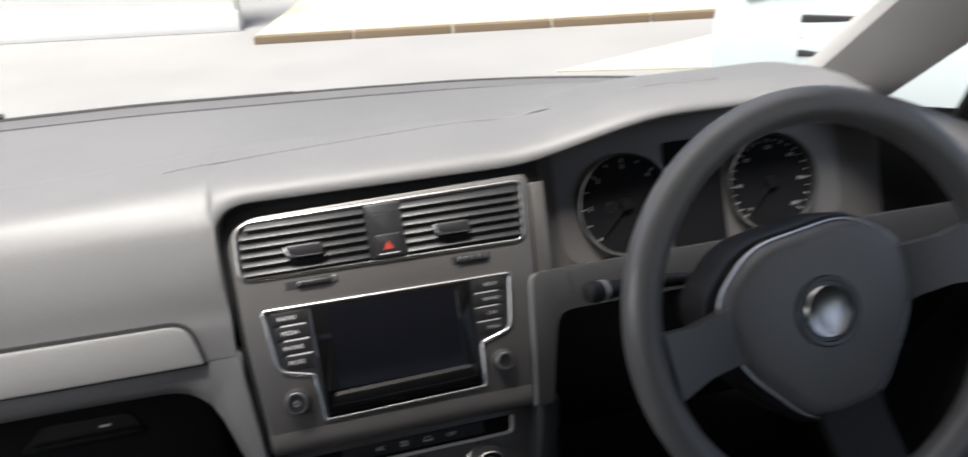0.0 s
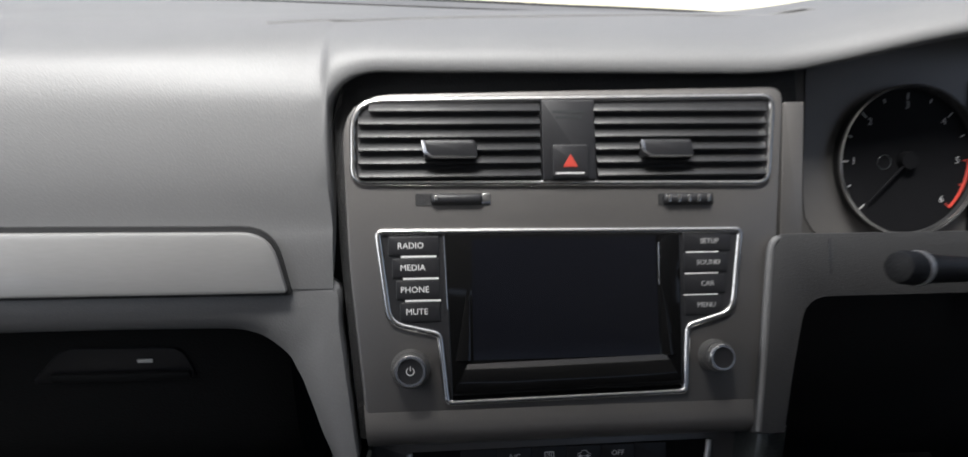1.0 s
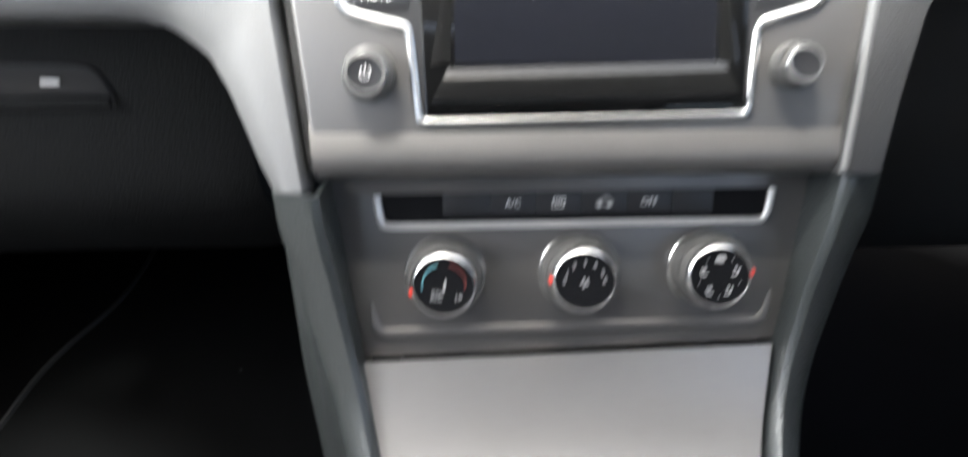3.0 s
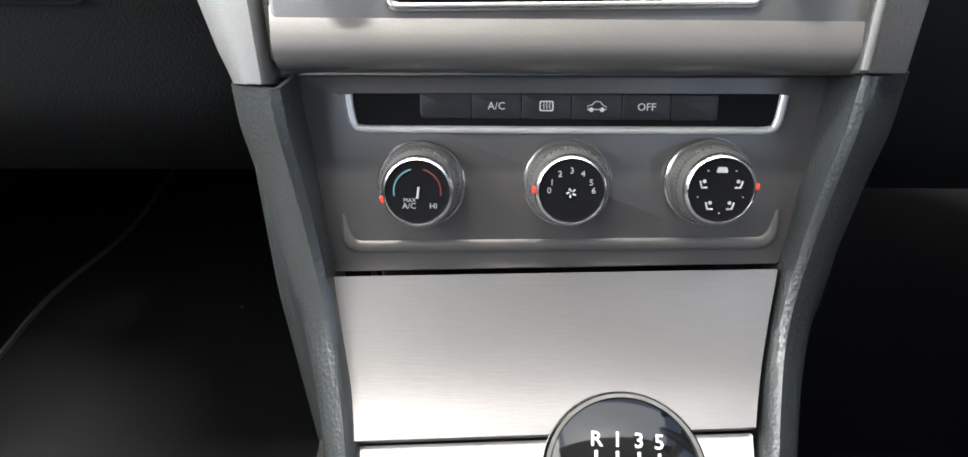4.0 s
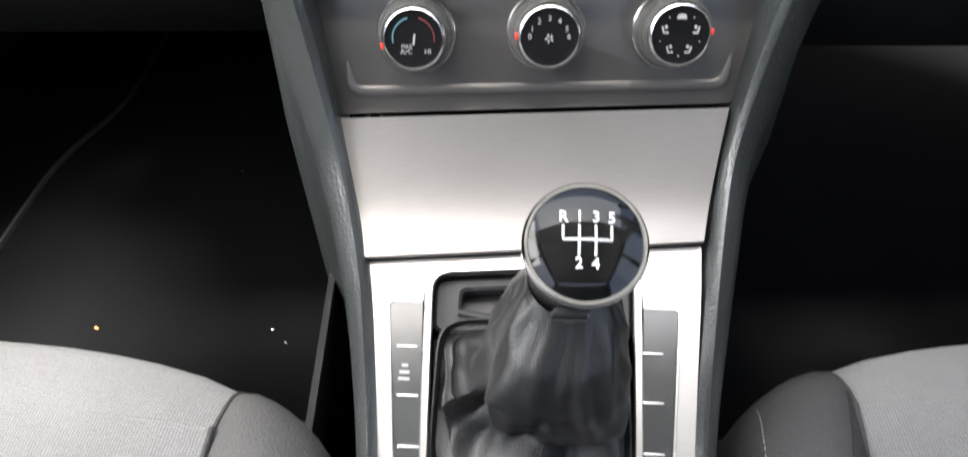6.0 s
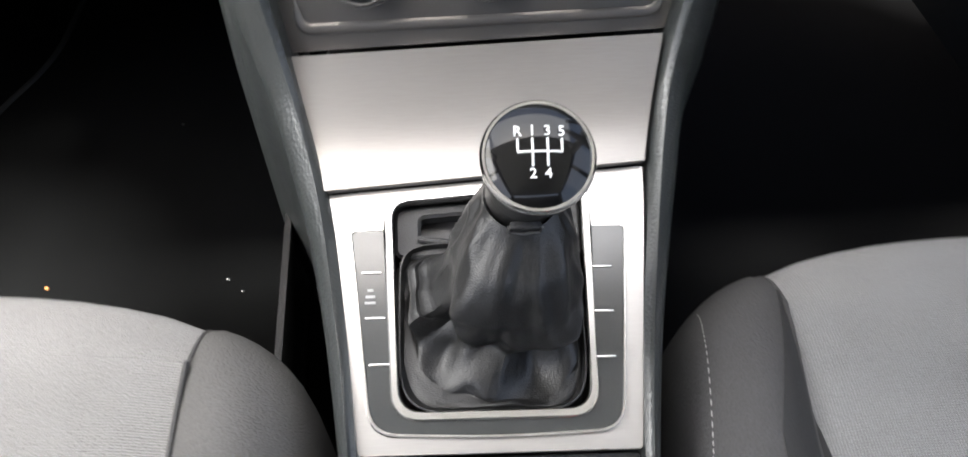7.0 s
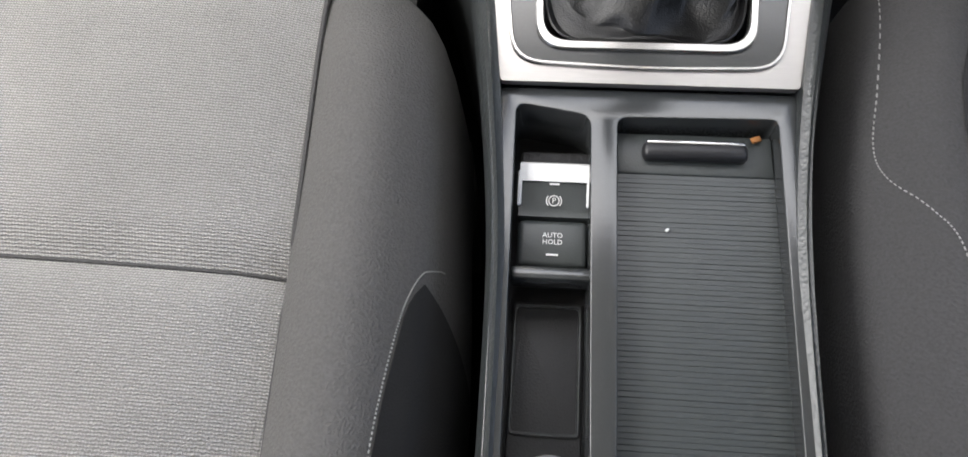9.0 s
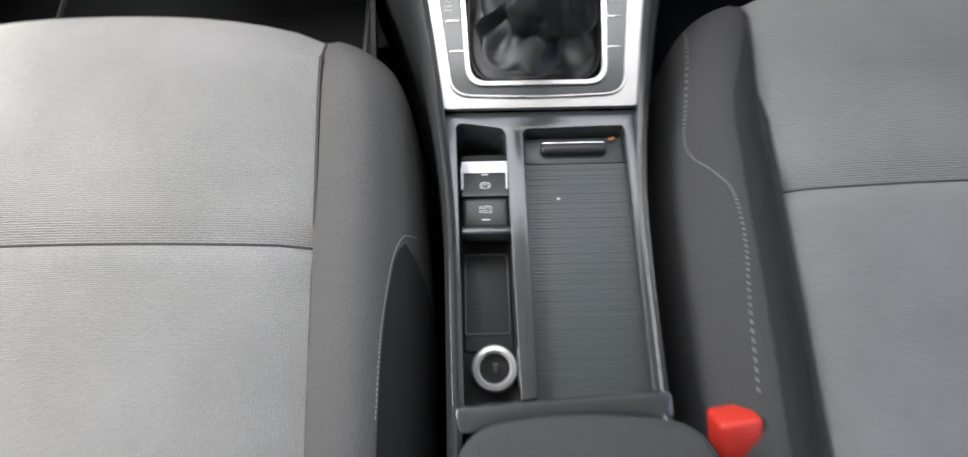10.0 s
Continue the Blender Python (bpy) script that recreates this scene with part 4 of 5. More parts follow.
# the front of the cabin is turned slightly towards the driver against the rest of the console
REAR_TURN = Matrix.Translation((0, -0.08, 0)) @ Matrix.Rotation(radians(-3), 4, "Z") @ Matrix.Translation((0, 0.08, 0))


def bent(p):
    """A point of the console's long mouldings, which bend from the front's line into the rear's."""
    t = max(0.0, min(1.0, (-0.02 - p.y) / 0.12))
    return p.lerp(REAR_TURN @ p, t * t * (3 - 2 * t))


def turned_back(*things):
    for ob in things:
        ob.matrix_world = REAR_TURN @ ob.matrix_world
    bpy.context.view_layer.update()


for side in (-1, 1):
    rows = []
    for i in range(NR):
        d = (RUN_A[min(i + 1, NR - 1)] - RUN_A[max(i - 1, 0)])
        nrm = Vector((0, d.y, -d.x)).normalized()
        if nrm.z < 0:
            nrm = -nrm
        c = Vector((0, RUN_A[i].x, RUN_A[i].y))
        ex = Vector((side, 0, 0))
        a, b1, b2, o, dep = RUN_A[i].z, RUN_B[i].z, RUN_C[i].z, RUN_D[i].z, RUN_E[i].z
        rows.append([c + ex * a - nrm * 0.035, c + ex * a - nrm * dep, c + ex * (b1 - 0.0008) - nrm * 0.0012, c + ex * (b1 + 0.0012) + nrm * 0.0004, c + ex * ((b1 + b2) / 2) + nrm * 0.0012,
                     c + ex * b2 - nrm * 0.0002, c + ex * (0.4 * b2 + 0.6 * o) - nrm * 0.004, c + ex * o - nrm * 0.009, c + ex * (o + 0.002) - nrm * 0.025,
                     c + ex * (o + 0.002) + Vector((0, 0.01, -0.12)), c + ex * (o + 0.004) + Vector((0, 0.02, -0.3))])
    if side > 0:                                         # the driver's band ends a little higher
        rows.insert(0, [q + Vector((0.0016, 0.0034, 0.0068)) for q in rows[0]])
    part("side_rail", sheet([[bent(q) for q in r] for r in rows], 0.003), RAIL, con, "dark grained side rail")
# silver cover over the storage tray
rows = []
for k in range(13):
    t = k / 12
    row = []
    for i in range(13):
        f = i / 12
        top = CF.p(-0.1135 + 0.2255 * f, -0.0038 + 0.0066 * f - 0.0018, -0.0005)
        low = REAR_TURN @ GP.p(-0.1000 + 0.1945 * f, 0.1516 + 0.0186 * f, 0.0002)
        q = top.lerp(low, t)
        row.append(q + Vector((0, 0.0015, -0.0065)) * math.sin(t * math.pi))
    rows.append(row)
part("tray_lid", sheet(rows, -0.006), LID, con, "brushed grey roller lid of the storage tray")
# gear plate with its opening
go = rounded([(-0.0750, 0.0005), (0.0750, 0.0005), (0.0905, 0.127), (0.0925, 0.145), (0.0945, 0.1688), (-0.1005, 0.1505), (-0.0965, 0.138), (-0.0935, 0.122)], 0.002, 6)
gh = rounded([(-0.0695, 0.0095), (0.0665, 0.0095), (0.0795, 0.1290), (0.0590, 0.1290), (0.0588, 0.1585), (-0.0632, 0.1475), (-0.0640, 0.1280), (-0.0838, 0.1275)], [0.015, 0.015, 0.004, 0.001, 0.008, 0.010, 0.001, 0.004], 6)
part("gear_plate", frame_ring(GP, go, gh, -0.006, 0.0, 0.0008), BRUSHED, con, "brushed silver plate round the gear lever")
bi = rounded([(-0.0535, 0.0222), (0.0490, 0.0222), (0.0543, 0.1540), (-0.0590, 0.1440)], [0.013, 0.013, 0.009, 0.011], 6)
bz = rounded([(-0.0832, 0.1270), (-0.0688, 0.0112), (-0.0015, 0.0082), (0.0658, 0.0105), (0.0790, 0.1285), (0.0590, 0.1285), (0.0528, 0.0185), (-0.0573, 0.0185), (-0.0640, 0.1270)],
             [0.003, 0.015, 0.06, 0.015, 0.003, 0.0, 0.012, 0.012, 0.0], 6)
part("gear_bezel", slab(GP, bz, -0.006, 0.0012), CONSOLE, con, "grey bezel with blank switch places")
part("bezel_line", tube([GP.p(u, v, 0.0012) for u, v in bz[:bz.index(min(bz, key=lambda p: abs(p[0] - 0.0590) + abs(p[1] - 0.1285)))]], 0.0011, 6, up=GP.n), SATIN, con, "thin bright line round the bezel")
ro = rounded([(-0.0578, 0.0172), (0.0533, 0.0172), (0.0592, 0.1590), (-0.0640, 0.1490)], [0.016, 0.016, 0.012, 0.014], 6)
part("boot_ring", frame_ring(GP, ro, bi, -0.004, 0.0034, 0.0008), SATIN, con, "satin chrome ring round the gear boot")
for s in (-1, 1):
    for k, v in enumerate((0.1018, 0.0750, 0.0488)):
        uc = (0.0628 - 0.0014 * k) if s > 0 else (-0.0702 + 0.0027 * k)
        part("blank_switch_gap", box(GP.m(uc, v + s * 0.0008, 0.0014), 0.0112, 0.0013, 0.001, 0.0003), SATIN, con, "bright gap between blank switches")
for v, w in ((0.0905, 0.0035), (0.0868, 0.0055), (0.0832, 0.0062)):
    part("switch_symbol", box(GP.m(-0.0705, v, 0.0013), w, 0.0016, 0.0006, 0.0002), PRINT, con)
so = rounded([(-0.0575, 0.112), (0.0530, 0.112), (0.0540, 0.1535), (-0.0580, 0.1435)], 0.006, 4)
si = rounded([(-0.0425, 0.1225), (0.0150, 0.1225), (0.0150, 0.1425), (-0.0425, 0.1375)], 0.003, 4)
sl = part("boot_frame", frame_ring(GP, so, si, -0.016, -0.0045, 0.0018), PAD_MID, con, "soft black frame behind the boot")
part("slot", slab(GP, so, -0.022, -0.0162), BLACK, sl)
part("slot_lip", tube([GP.p(u, v, -0.0035) for u, v in ((-0.044, 0.1235), (-0.02, 0.1195), (-0.004, 0.1215), (0.012, 0.125))], [0.002, 0.003, 0.003, 0.002], 8), PAD_MID, sl)
# well below the boot
part("boot_well", slab(GP, [(u * 1.02, v) for u, v in bi], -0.07, -0.03), BLACK, con)
# rear tray: rim, divider, pockets
ZT = 0.606
out = [(-0.0715, -0.452), (-0.0750, -0.2225), (0.0750, -0.2225), (0.0715, -0.445), (0.0622, -0.445), (0.0650, -0.2370), (-0.0146, -0.2385), (-0.0150, -0.448), (-0.0258, -0.449), (-0.0282, -0.2380), (-0.0662, -0.2315), (-0.0634, -0.452)]
part("tray_rim", slab(FLAT, rounded(out[::-1], [0.001, 0.006, 0.006, 0.001, 0.001, 0.005, 0.004, 0.001, 0.001, 0.002, 0.002, 0.001], 5), 0.570, ZT, 0.0022, 3), CONSOLE, con, "grey moulded rim round pocket and roller cover")
part("tray_floor", box(pose(0, -0.36, 0.562), 0.146, 0.27, 0.01, 0.001), SOFTBLACK, con)
part("tray_rear", box(pose(0.002, -0.455, ZT - 0.012, 14, 0, 3), 0.144, 0.018, 0.03, 0.004), CONSOLE, con)
part("pocket_sill", box(pose(-0.0452, -0.3215, 0.5925, -6), 0.0385, 0.007, 0.012, 0.002), CONSOLE, con, "narrow sill behind the switches")
part("tunnel_body", box(pose(0, -0.3, 0.42), 0.135, 0.5, 0.26, 0.01), SOFTBLACK, con)
part("upper_core", box(pose(0, 0.12, 0.55, 0), 0.2, 0.16, 0.3, 0.01), SOFTBLACK, con)
part("mid_core", box(pose(0, 0.0, 0.47, 0), 0.17, 0.2, 0.3, 0.01), SOFTBLACK, con)
# rubber floor of the pocket
part("pocket_mat", slab(FLAT, rounded(rect(-0.063, -0.405, -0.0275, -0.327), 0.003), 0.566, 0.5695, 0.001), PAD_MID, con)
part("pocket_mat_rim", frame_ring(FLAT, rounded(rect(-0.0625, -0.3935, -0.0285, -0.3285), 0.003), rounded(rect(-0.0610, -0.3918, -0.0302, -0.3300), 0.002), 0.569, 0.5712, 0.0005), RAIL, con, "raised edge of the pocket mat")

bpy.context.view_layer.update()
turned_back(*[ob for ob in con.children if not ob.name.startswith(("side_rail", "tray_lid", "upper_core", "mid_core"))])

# roller cover
rc = thing("roller_cover", (0.023, -0.34, 0.594), "closed dark grey ribbed roller cover of the cup holder", "roller cover")
for i in range(70):
    y = -0.2655 - i * 0.00262
    w = 0.0795 - 0.0022 * i / 74
    part("slat", box(pose(-0.0149 + w / 2, y, 0.5925 + 0.00012 * math.sin(i * 2.3) + 0.0001 * math.sin(i * 7.1)), w, 0.00261, 0.003, 0.00018, 1), COVER, rc)
part("front_plate", box(pose(0.0248, -0.2525, 0.5925), 0.0792, 0.0235, 0.005, 0.0015), COVER, rc)
hnd = part("handle", box(pose(0.0246, -0.2532, 0.5985), 0.0525, 0.0095, 0.0085, 0.0035, 3), BLACK, rc, "black pull handle with a chrome edge")
part("handle_edge", box(pose(0.0246, -0.2497, 0.6020), 0.0485, 0.0024, 0.0022, 0.0009), CHROME, hnd)
crumb = tagged(part("leaf_crumb", box(pose(0.0560, -0.2435, 0.597, 10, 20, 30), 0.006, 0.003, 0.0015, 0.0005), DEBRIS), "small orange-brown leaf crumb in the roller cover's corner", "debris")
speck = tagged(part("paper_speck", box(pose(0.0105, -0.295, 0.5955, 0, 0, 40), 0.0022, 0.0014, 0.001, 0.0003), WHITE), "tiny white speck lying on the roller cover", "debris")

# parking brake switches
pb = thing("parking_brake_switch", (-0.0450, -0.285, 0.58), "electric parking brake switch with a chrome lip", "switch")
part("base", box(pose(-0.0450, -0.284, 0.577), 0.036, 0.072, 0.016, 0.002), SOFTBLACK, pb)
k1 = part("brake_button", sheet([[Vector((-0.0627 + 0.00352 * i, y, z)) for i in range(11)] for y, z in ((-0.2600, 0.580), (-0.2605, 0.5935), (-0.263, 0.597), (-0.273, 0.5945), (-0.285, 0.5905), (-0.2885, 0.5905), (-0.2895, 0.582))], 0.002), COVER, pb, "grey brake button")
# chrome lip and sides in plain white: their reflected light sits in the colour
part("chrome_lip", sheet([[Vector((-0.0627 + 0.00352 * i, y, z)) for i in range(11)] for y, z in ((-0.2593, 0.582), (-0.2597, 0.594), (-0.2628, 0.5985), (-0.2715, 0.5964))], 0.001), WHITE, k1)
for x in (-0.0625, -0.0277):
    part("chrome_side", box(pose(x, -0.2745, 0.5935, 17), 0.0022, 0.018, 0.004, 0.0008), WHITE, k1)
PK = Plane((-0.0450, -0.2805, 0.5925), (0, 0.957, 0.29))
a0 = [(0.0026 * math.cos(a), 0.0026 * math.sin(a)) for a in [i * math.pi / 8 for i in range(16)]]
part("symbol", tube([PK.p(x, y, 0.0004) for x, y in a0], 0.0003, 5, closed=True), WHITE, k1)
lettering("legend", "P", PK.m(0, 0, 0.0004), 0.004, k1)
for s in (-1, 1):
    part("symbol", tube([PK.p(s * 0.0038 * math.cos(a), 0.0038 * math.sin(a), 0.0004) for a in (-0.7, -0.35, 0, 0.35, 0.7)], 0.0003, 5), WHITE, k1)
part("mark", box(PK.m(0, 0.0085, 0.0003), 0.005, 0.0008, 0.0005, 0), WHITE, k1)
k2 = part("hold_button", box(pose(-0.0450, -0.3025, 0.5865, 4), 0.0345, 0.0245, 0.0085, 0.003, 3), COVER, pb, "grey auto hold button")
HK = Plane((-0.0450, -0.3025, 0.5908), (0, 0.9976, 0.07))
lettering("legend", "AUTO", HK.m(0, 0.0035, 0.0006), 0.0036, k2)
lettering("legend", "HOLD", HK.m(0, 0.0, 0.0006), 0.0036, k2)
part("mark", box(HK.m(0, -0.0065, 0.0005), 0.006, 0.0009, 0.0005, 0), WHITE, k2)

# power socket
ps = thing("power_socket", (-0.047, -0.432, 0.566), "round chrome-rimmed power socket in the console pocket", "power socket")
SK = pose(-0.0420, -0.4185, 0.571, 12)
part("rim", lathe(SK, [(0.0105, -0.004), (0.0165, -0.004), (0.0168, 0.006), (0.0155, 0.010), (0.0125, 0.011), (0.0108, 0.009), (0.0105, -0.004)], 36), STRIP, ps)
part("cap", lathe(SK, [(0, 0.004), (0.0106, 0.004)], 30), BLACK, ps)
part("cap_symbol", box(SK @ pose(0.001, 0, 0.0055), 0.005, 0.0075, 0.002, 0.0008), CONSOLE, ps)

# armrest
ar = thing("armrest", (0, -0.58, 0.63), "dark grey padded armrest at the end of the console", "armrest")
out = rounded([(-0.070, -0.72), (0.088, -0.72), (0.088, -0.474), (0.004, -0.4655), (-0.070, -0.474)], [0.01, 0.01, 0.035, 0.2, 0.035], 8)
part("lid", slab(FLAT, out, 0.612, 0.652, 0.014, 4), BOLSTER, ar)
part("hinge_block", box(pose(0.006, -0.6, 0.55), 0.13, 0.2, 0.13, 0.01), SOFTBLACK, ar)

turned_back(rc, crumb, speck, pb, ps, ar)

# ---------- gear lever ----------
gl = thing("gear_lever", (0.006, -0.14, 0.62), "gear lever with a glossy black knob and leather boot", "gear lever")
GK = Plane((0.0096, -0.1615, 0.7745), (0, 0.897, 0.442))
km = GK.m(0, 0, 0)
part("knob", lathe(km, [(0.0155, -0.052), (0.0176, -0.046), (0.0188, -0.036), (0.0202, -0.026), (0.0220, -0.016), (0.0232, -0.009), (0.0234, -0.005), (0.0232, -0.002)], 48), LEATHER, gl, "black grip below the knob's cap")
part("ring", lathe(km, [(0.0212, -0.004), (0.0236, -0.004), (0.0239, -0.002), (0.0235, -0.0002), (0.0227, 0.0008), (0.0216, 0.0008), (0.0212, -0.004)], 48), CHROME, gl, "satin chrome ring")
cap = part("cap", lathe(km, [(0.0217, -0.001), (0.0217, 0.0003)] + [(r, 0.0066 * (1 - (r / 0.0222) ** 2)) for r in (0.0213, 0.0205, 0.0195, 0.018, 0.016, 0.0135, 0.0105, 0.007, 0.0035, 0)], 48), GLOSS, gl, "gloss black domed cap with the shift pattern")


def dome(x, y):
    return 0.0066 * (1 - (math.hypot(x, y) / 0.0222) ** 2) + 0.0002


def dline(pts):
    o = []
    for (x0, y0), (x1, y1) in zip(pts, pts[1:]):
        for i in range(7):
            t = i / 6
            x, y = x0 + (x1 - x0) * t, y0 + (y1 - y0) * t
            o.append(GK.p(x, y, dome(x, y)))
    return [p for i, p in enumerate(o) if i == 0 or (p - o[i - 1]).length > 1e-5]


for pts in ([(-0.0088, 0.0055), (-0.0088, 0.0), (0.0088, 0.0), (0.0088, 0.0055)], [(-0.0030, 0.0055), (-0.0030, -0.0058)], [(0.0030, 0.0055), (0.0030, -0.0058)]):
    part("pattern_line", tube(dline(pts), 0.0005, 6), WHITE, cap)
for ch, x, y in (("R", -0.0088, 0.0085), ("1", -0.0030, 0.0085), ("3", 0.0030, 0.0085), ("5", 0.0088, 0.0085), ("2", -0.0030, -0.0088), ("4", 0.0030, -0.0088)):
    lettering("legend", ch, GK.m(x, y, dome(x, y) + 0.0006), 0.0058, cap, bold=0.0001)
part("collar", tube([GK.p(0, 0, -0.048), GK.p(0, 0.001, -0.062), GK.p(0, 0.002, -0.075)], [0.0165, 0.0172, 0.0185], 20), LEATHER, gl)
lug = part("release_lug", box(GK.m(0, -0.0178, -0.057), 0.015, 0.004, 0.007, 0.0012), SOFTBLACK, gl, "dark lug on the collar")
part("lug_edge", tube([GK.p(u, v, w) for u, v, w in ((-0.0078, -0.0186, -0.0545), (-0.0074, -0.0196, -0.0605), (0, -0.0206, -0.0612), (0.0074, -0.0196, -0.0605), (0.0078, -0.0186, -0.0545))], 0.0009, 6), KNOB, lug, "grey edge of the lug")
# leather boot: a skirt that sags inside the ring, with a squarish sleeve above it up to the collar
def swell(a, t, a0, wa, t0, wt):
    d = (a - a0 + math.pi) % (2 * math.pi) - math.pi
    return math.exp(-(d / wa) ** 2 - ((t - t0) / wt) ** 2)


def step(x, x0, x1):
    f = max(0.0, min(1.0, (x - x0) / (x1 - x0)))
    return f * f * (3 - 2 * f)


# along the skirt: place, middle across and along, half widths across, to the front and to the back, height, squareness
SKIRT = [(0.0, -0.0025, 0.084, 0.0522, 0.0628, 0.036, -0.0005, 5.5), (0.06, -0.0022, 0.084, 0.0503, 0.0605, 0.034, -0.0090, 5.0),
         (0.12, -0.0018, 0.084, 0.0470, 0.0580, 0.032, -0.0080, 4.5), (0.22, -0.001, 0.084, 0.0430, 0.0510, 0.030, -0.002, 4.0),
         (0.32, 0.001, 0.085, 0.0380, 0.0420, 0.029, 0.0030, 4.0), (0.42, 0.005, 0.087, 0.0310, 0.0325, 0.027, 0.0090, 3.6),
         (0.50, 0.0085, 0.087, 0.0310, 0.0320, 0.026, 0.0170, 4.5), (0.58, 0.009, 0.088, 0.0318, 0.0340, 0.025, 0.0270, 5.5),
         (0.70, 0.0090, 0.095, 0.0302, 0.0375, 0.023, 0.0430, 5.0), (0.84, 0.0095, 0.104, 0.0240, 0.0315, 0.020, 0.0600, 3.6),
         (0.94, 0.0096, 0.111, 0.0192, 0.0215, 0.018, 0.0690, 2.4), (1.0, 0.0096, 0.1135, 0.0178, 0.0178, 0.0178, 0.0735, 2.0)]
rows = []
NB, NK = 160, 56
for k in range(NK + 1):
    t = k / NK
    n = max(i for i in range(len(SKIRT) - 1) if SKIRT[i][0] <= t)
    A, B = SKIRT[n], SKIRT[n + 1]
    f = (t - A[0]) / (B[0] - A[0])
    cu, cv, hu, hf, hb, hw, sq = [a + (b - a) * f for a, b in zip(A[1:], B[1:])]
    ring_pts = []
    for i in range(NB):
        a = 2 * math.pi * i / NB - math.pi
        ca, sa = math.cos(a), math.sin(a)
        q = (abs(ca) ** sq + abs(sa) ** sq) ** (-1 / sq)
        u, v, w = cu + hu * ca * q, cv + (hf if sa < 0 else hb) * sa * q, hw
        # wing of slack leather beside the sleeve, ending in a sharp crease
        wing = math.exp(-((t - 0.42) / 0.15) ** 2) * (step(a, 2.45, 2.9) if a > 0 else 1 - step(a, -2.84, -2.66))
        out = 0.016 * wing
        w += 0.0085 * max(0.0, -sa) ** 2 * math.exp(-((t - 0.09) / 0.07) ** 2)      # roll along the front edge
        w += 0.0065 * wing * (1 if t < 0.42 else 0.6)
        # pockets to both sides of the stitched strap, and the strap itself
        out -= 0.0065 * swell(a, t, -2.42, 0.20, 0.36, 0.09) + 0.0085 * swell(a, t, -1.02, 0.34, 0.38, 0.10)
        w -= 0.007 * swell(a, t, -2.35, 0.24, 0.30, 0.08) + 0.009 * swell(a, t, -1.05, 0.30, 0.30, 0.09)
        out += 0.004 * swell(a, t, -1.62, 0.22, 0.36, 0.14) + 0.0045 * swell(a, t, -0.62, 0.12, 0.34, 0.10)
        w += 0.002 * swell(a, t, -1.62, 0.20, 0.28, 0.12)
        # slack on the sleeve: a hanging roll above the crease and slanting tucks
        out += 0.0035 * swell(a, t, -1.3, 0.8, 0.55, 0.06) + 0.003 * swell(a, t, -2.5 + 1.1 * (t - 0.7), 0.14, 0.72, 0.16)
        out -= 0.0022 * swell(a, t, -0.75 - 1.0 * (t - 0.7), 0.12, 0.72, 0.14) + 0.002 * swell(a, t, -1.75, 0.16, 0.84, 0.08)
        g = min(1.0, t * 6, (1 - t) * 7)
        wr = noise.noise(Vector((ca * 1.5, sa * 1.5, t * 4.0 + 4.0)))
        out += g * 0.0028 * (1 - 3 * abs(wr)) + g * 0.0006 * noise.noise(Vector((ca * 6, sa * 6, t * 16)))
        out += 0.0024 * min(1.0, g * 1.5) * (0.35 - 1.6 * abs(noise.noise(Vector((ca * 2.6 + 3, sa * 2.6 + t * 2.2, t * 3.4)))))
        w += g * 0.002 * noise.noise(Vector((ca * 2.2, sa * 2.2, 9 + t * 3)))
        ring_pts.append(GP.p(u + ca * out, v + sa * out, w))
    rows.append(ring_pts + [ring_pts[0]])
bm = sheet(rows, 0.001)
bmesh.ops.remove_doubles(bm, verts=bm.verts[:], dist=1e-6)
part("boot", bm, LEATHER, gl, "creased black leather boot")
seam = [r[round(NB * 0.242)] for r in rows[3:27]]
part("boot_seam", tube([q + Vector((0, -0.0003, 0.0003)) for q in seam], 0.0007, 6), LEATHER, gl, "stitched seam up the boot")

turned_back(gl)

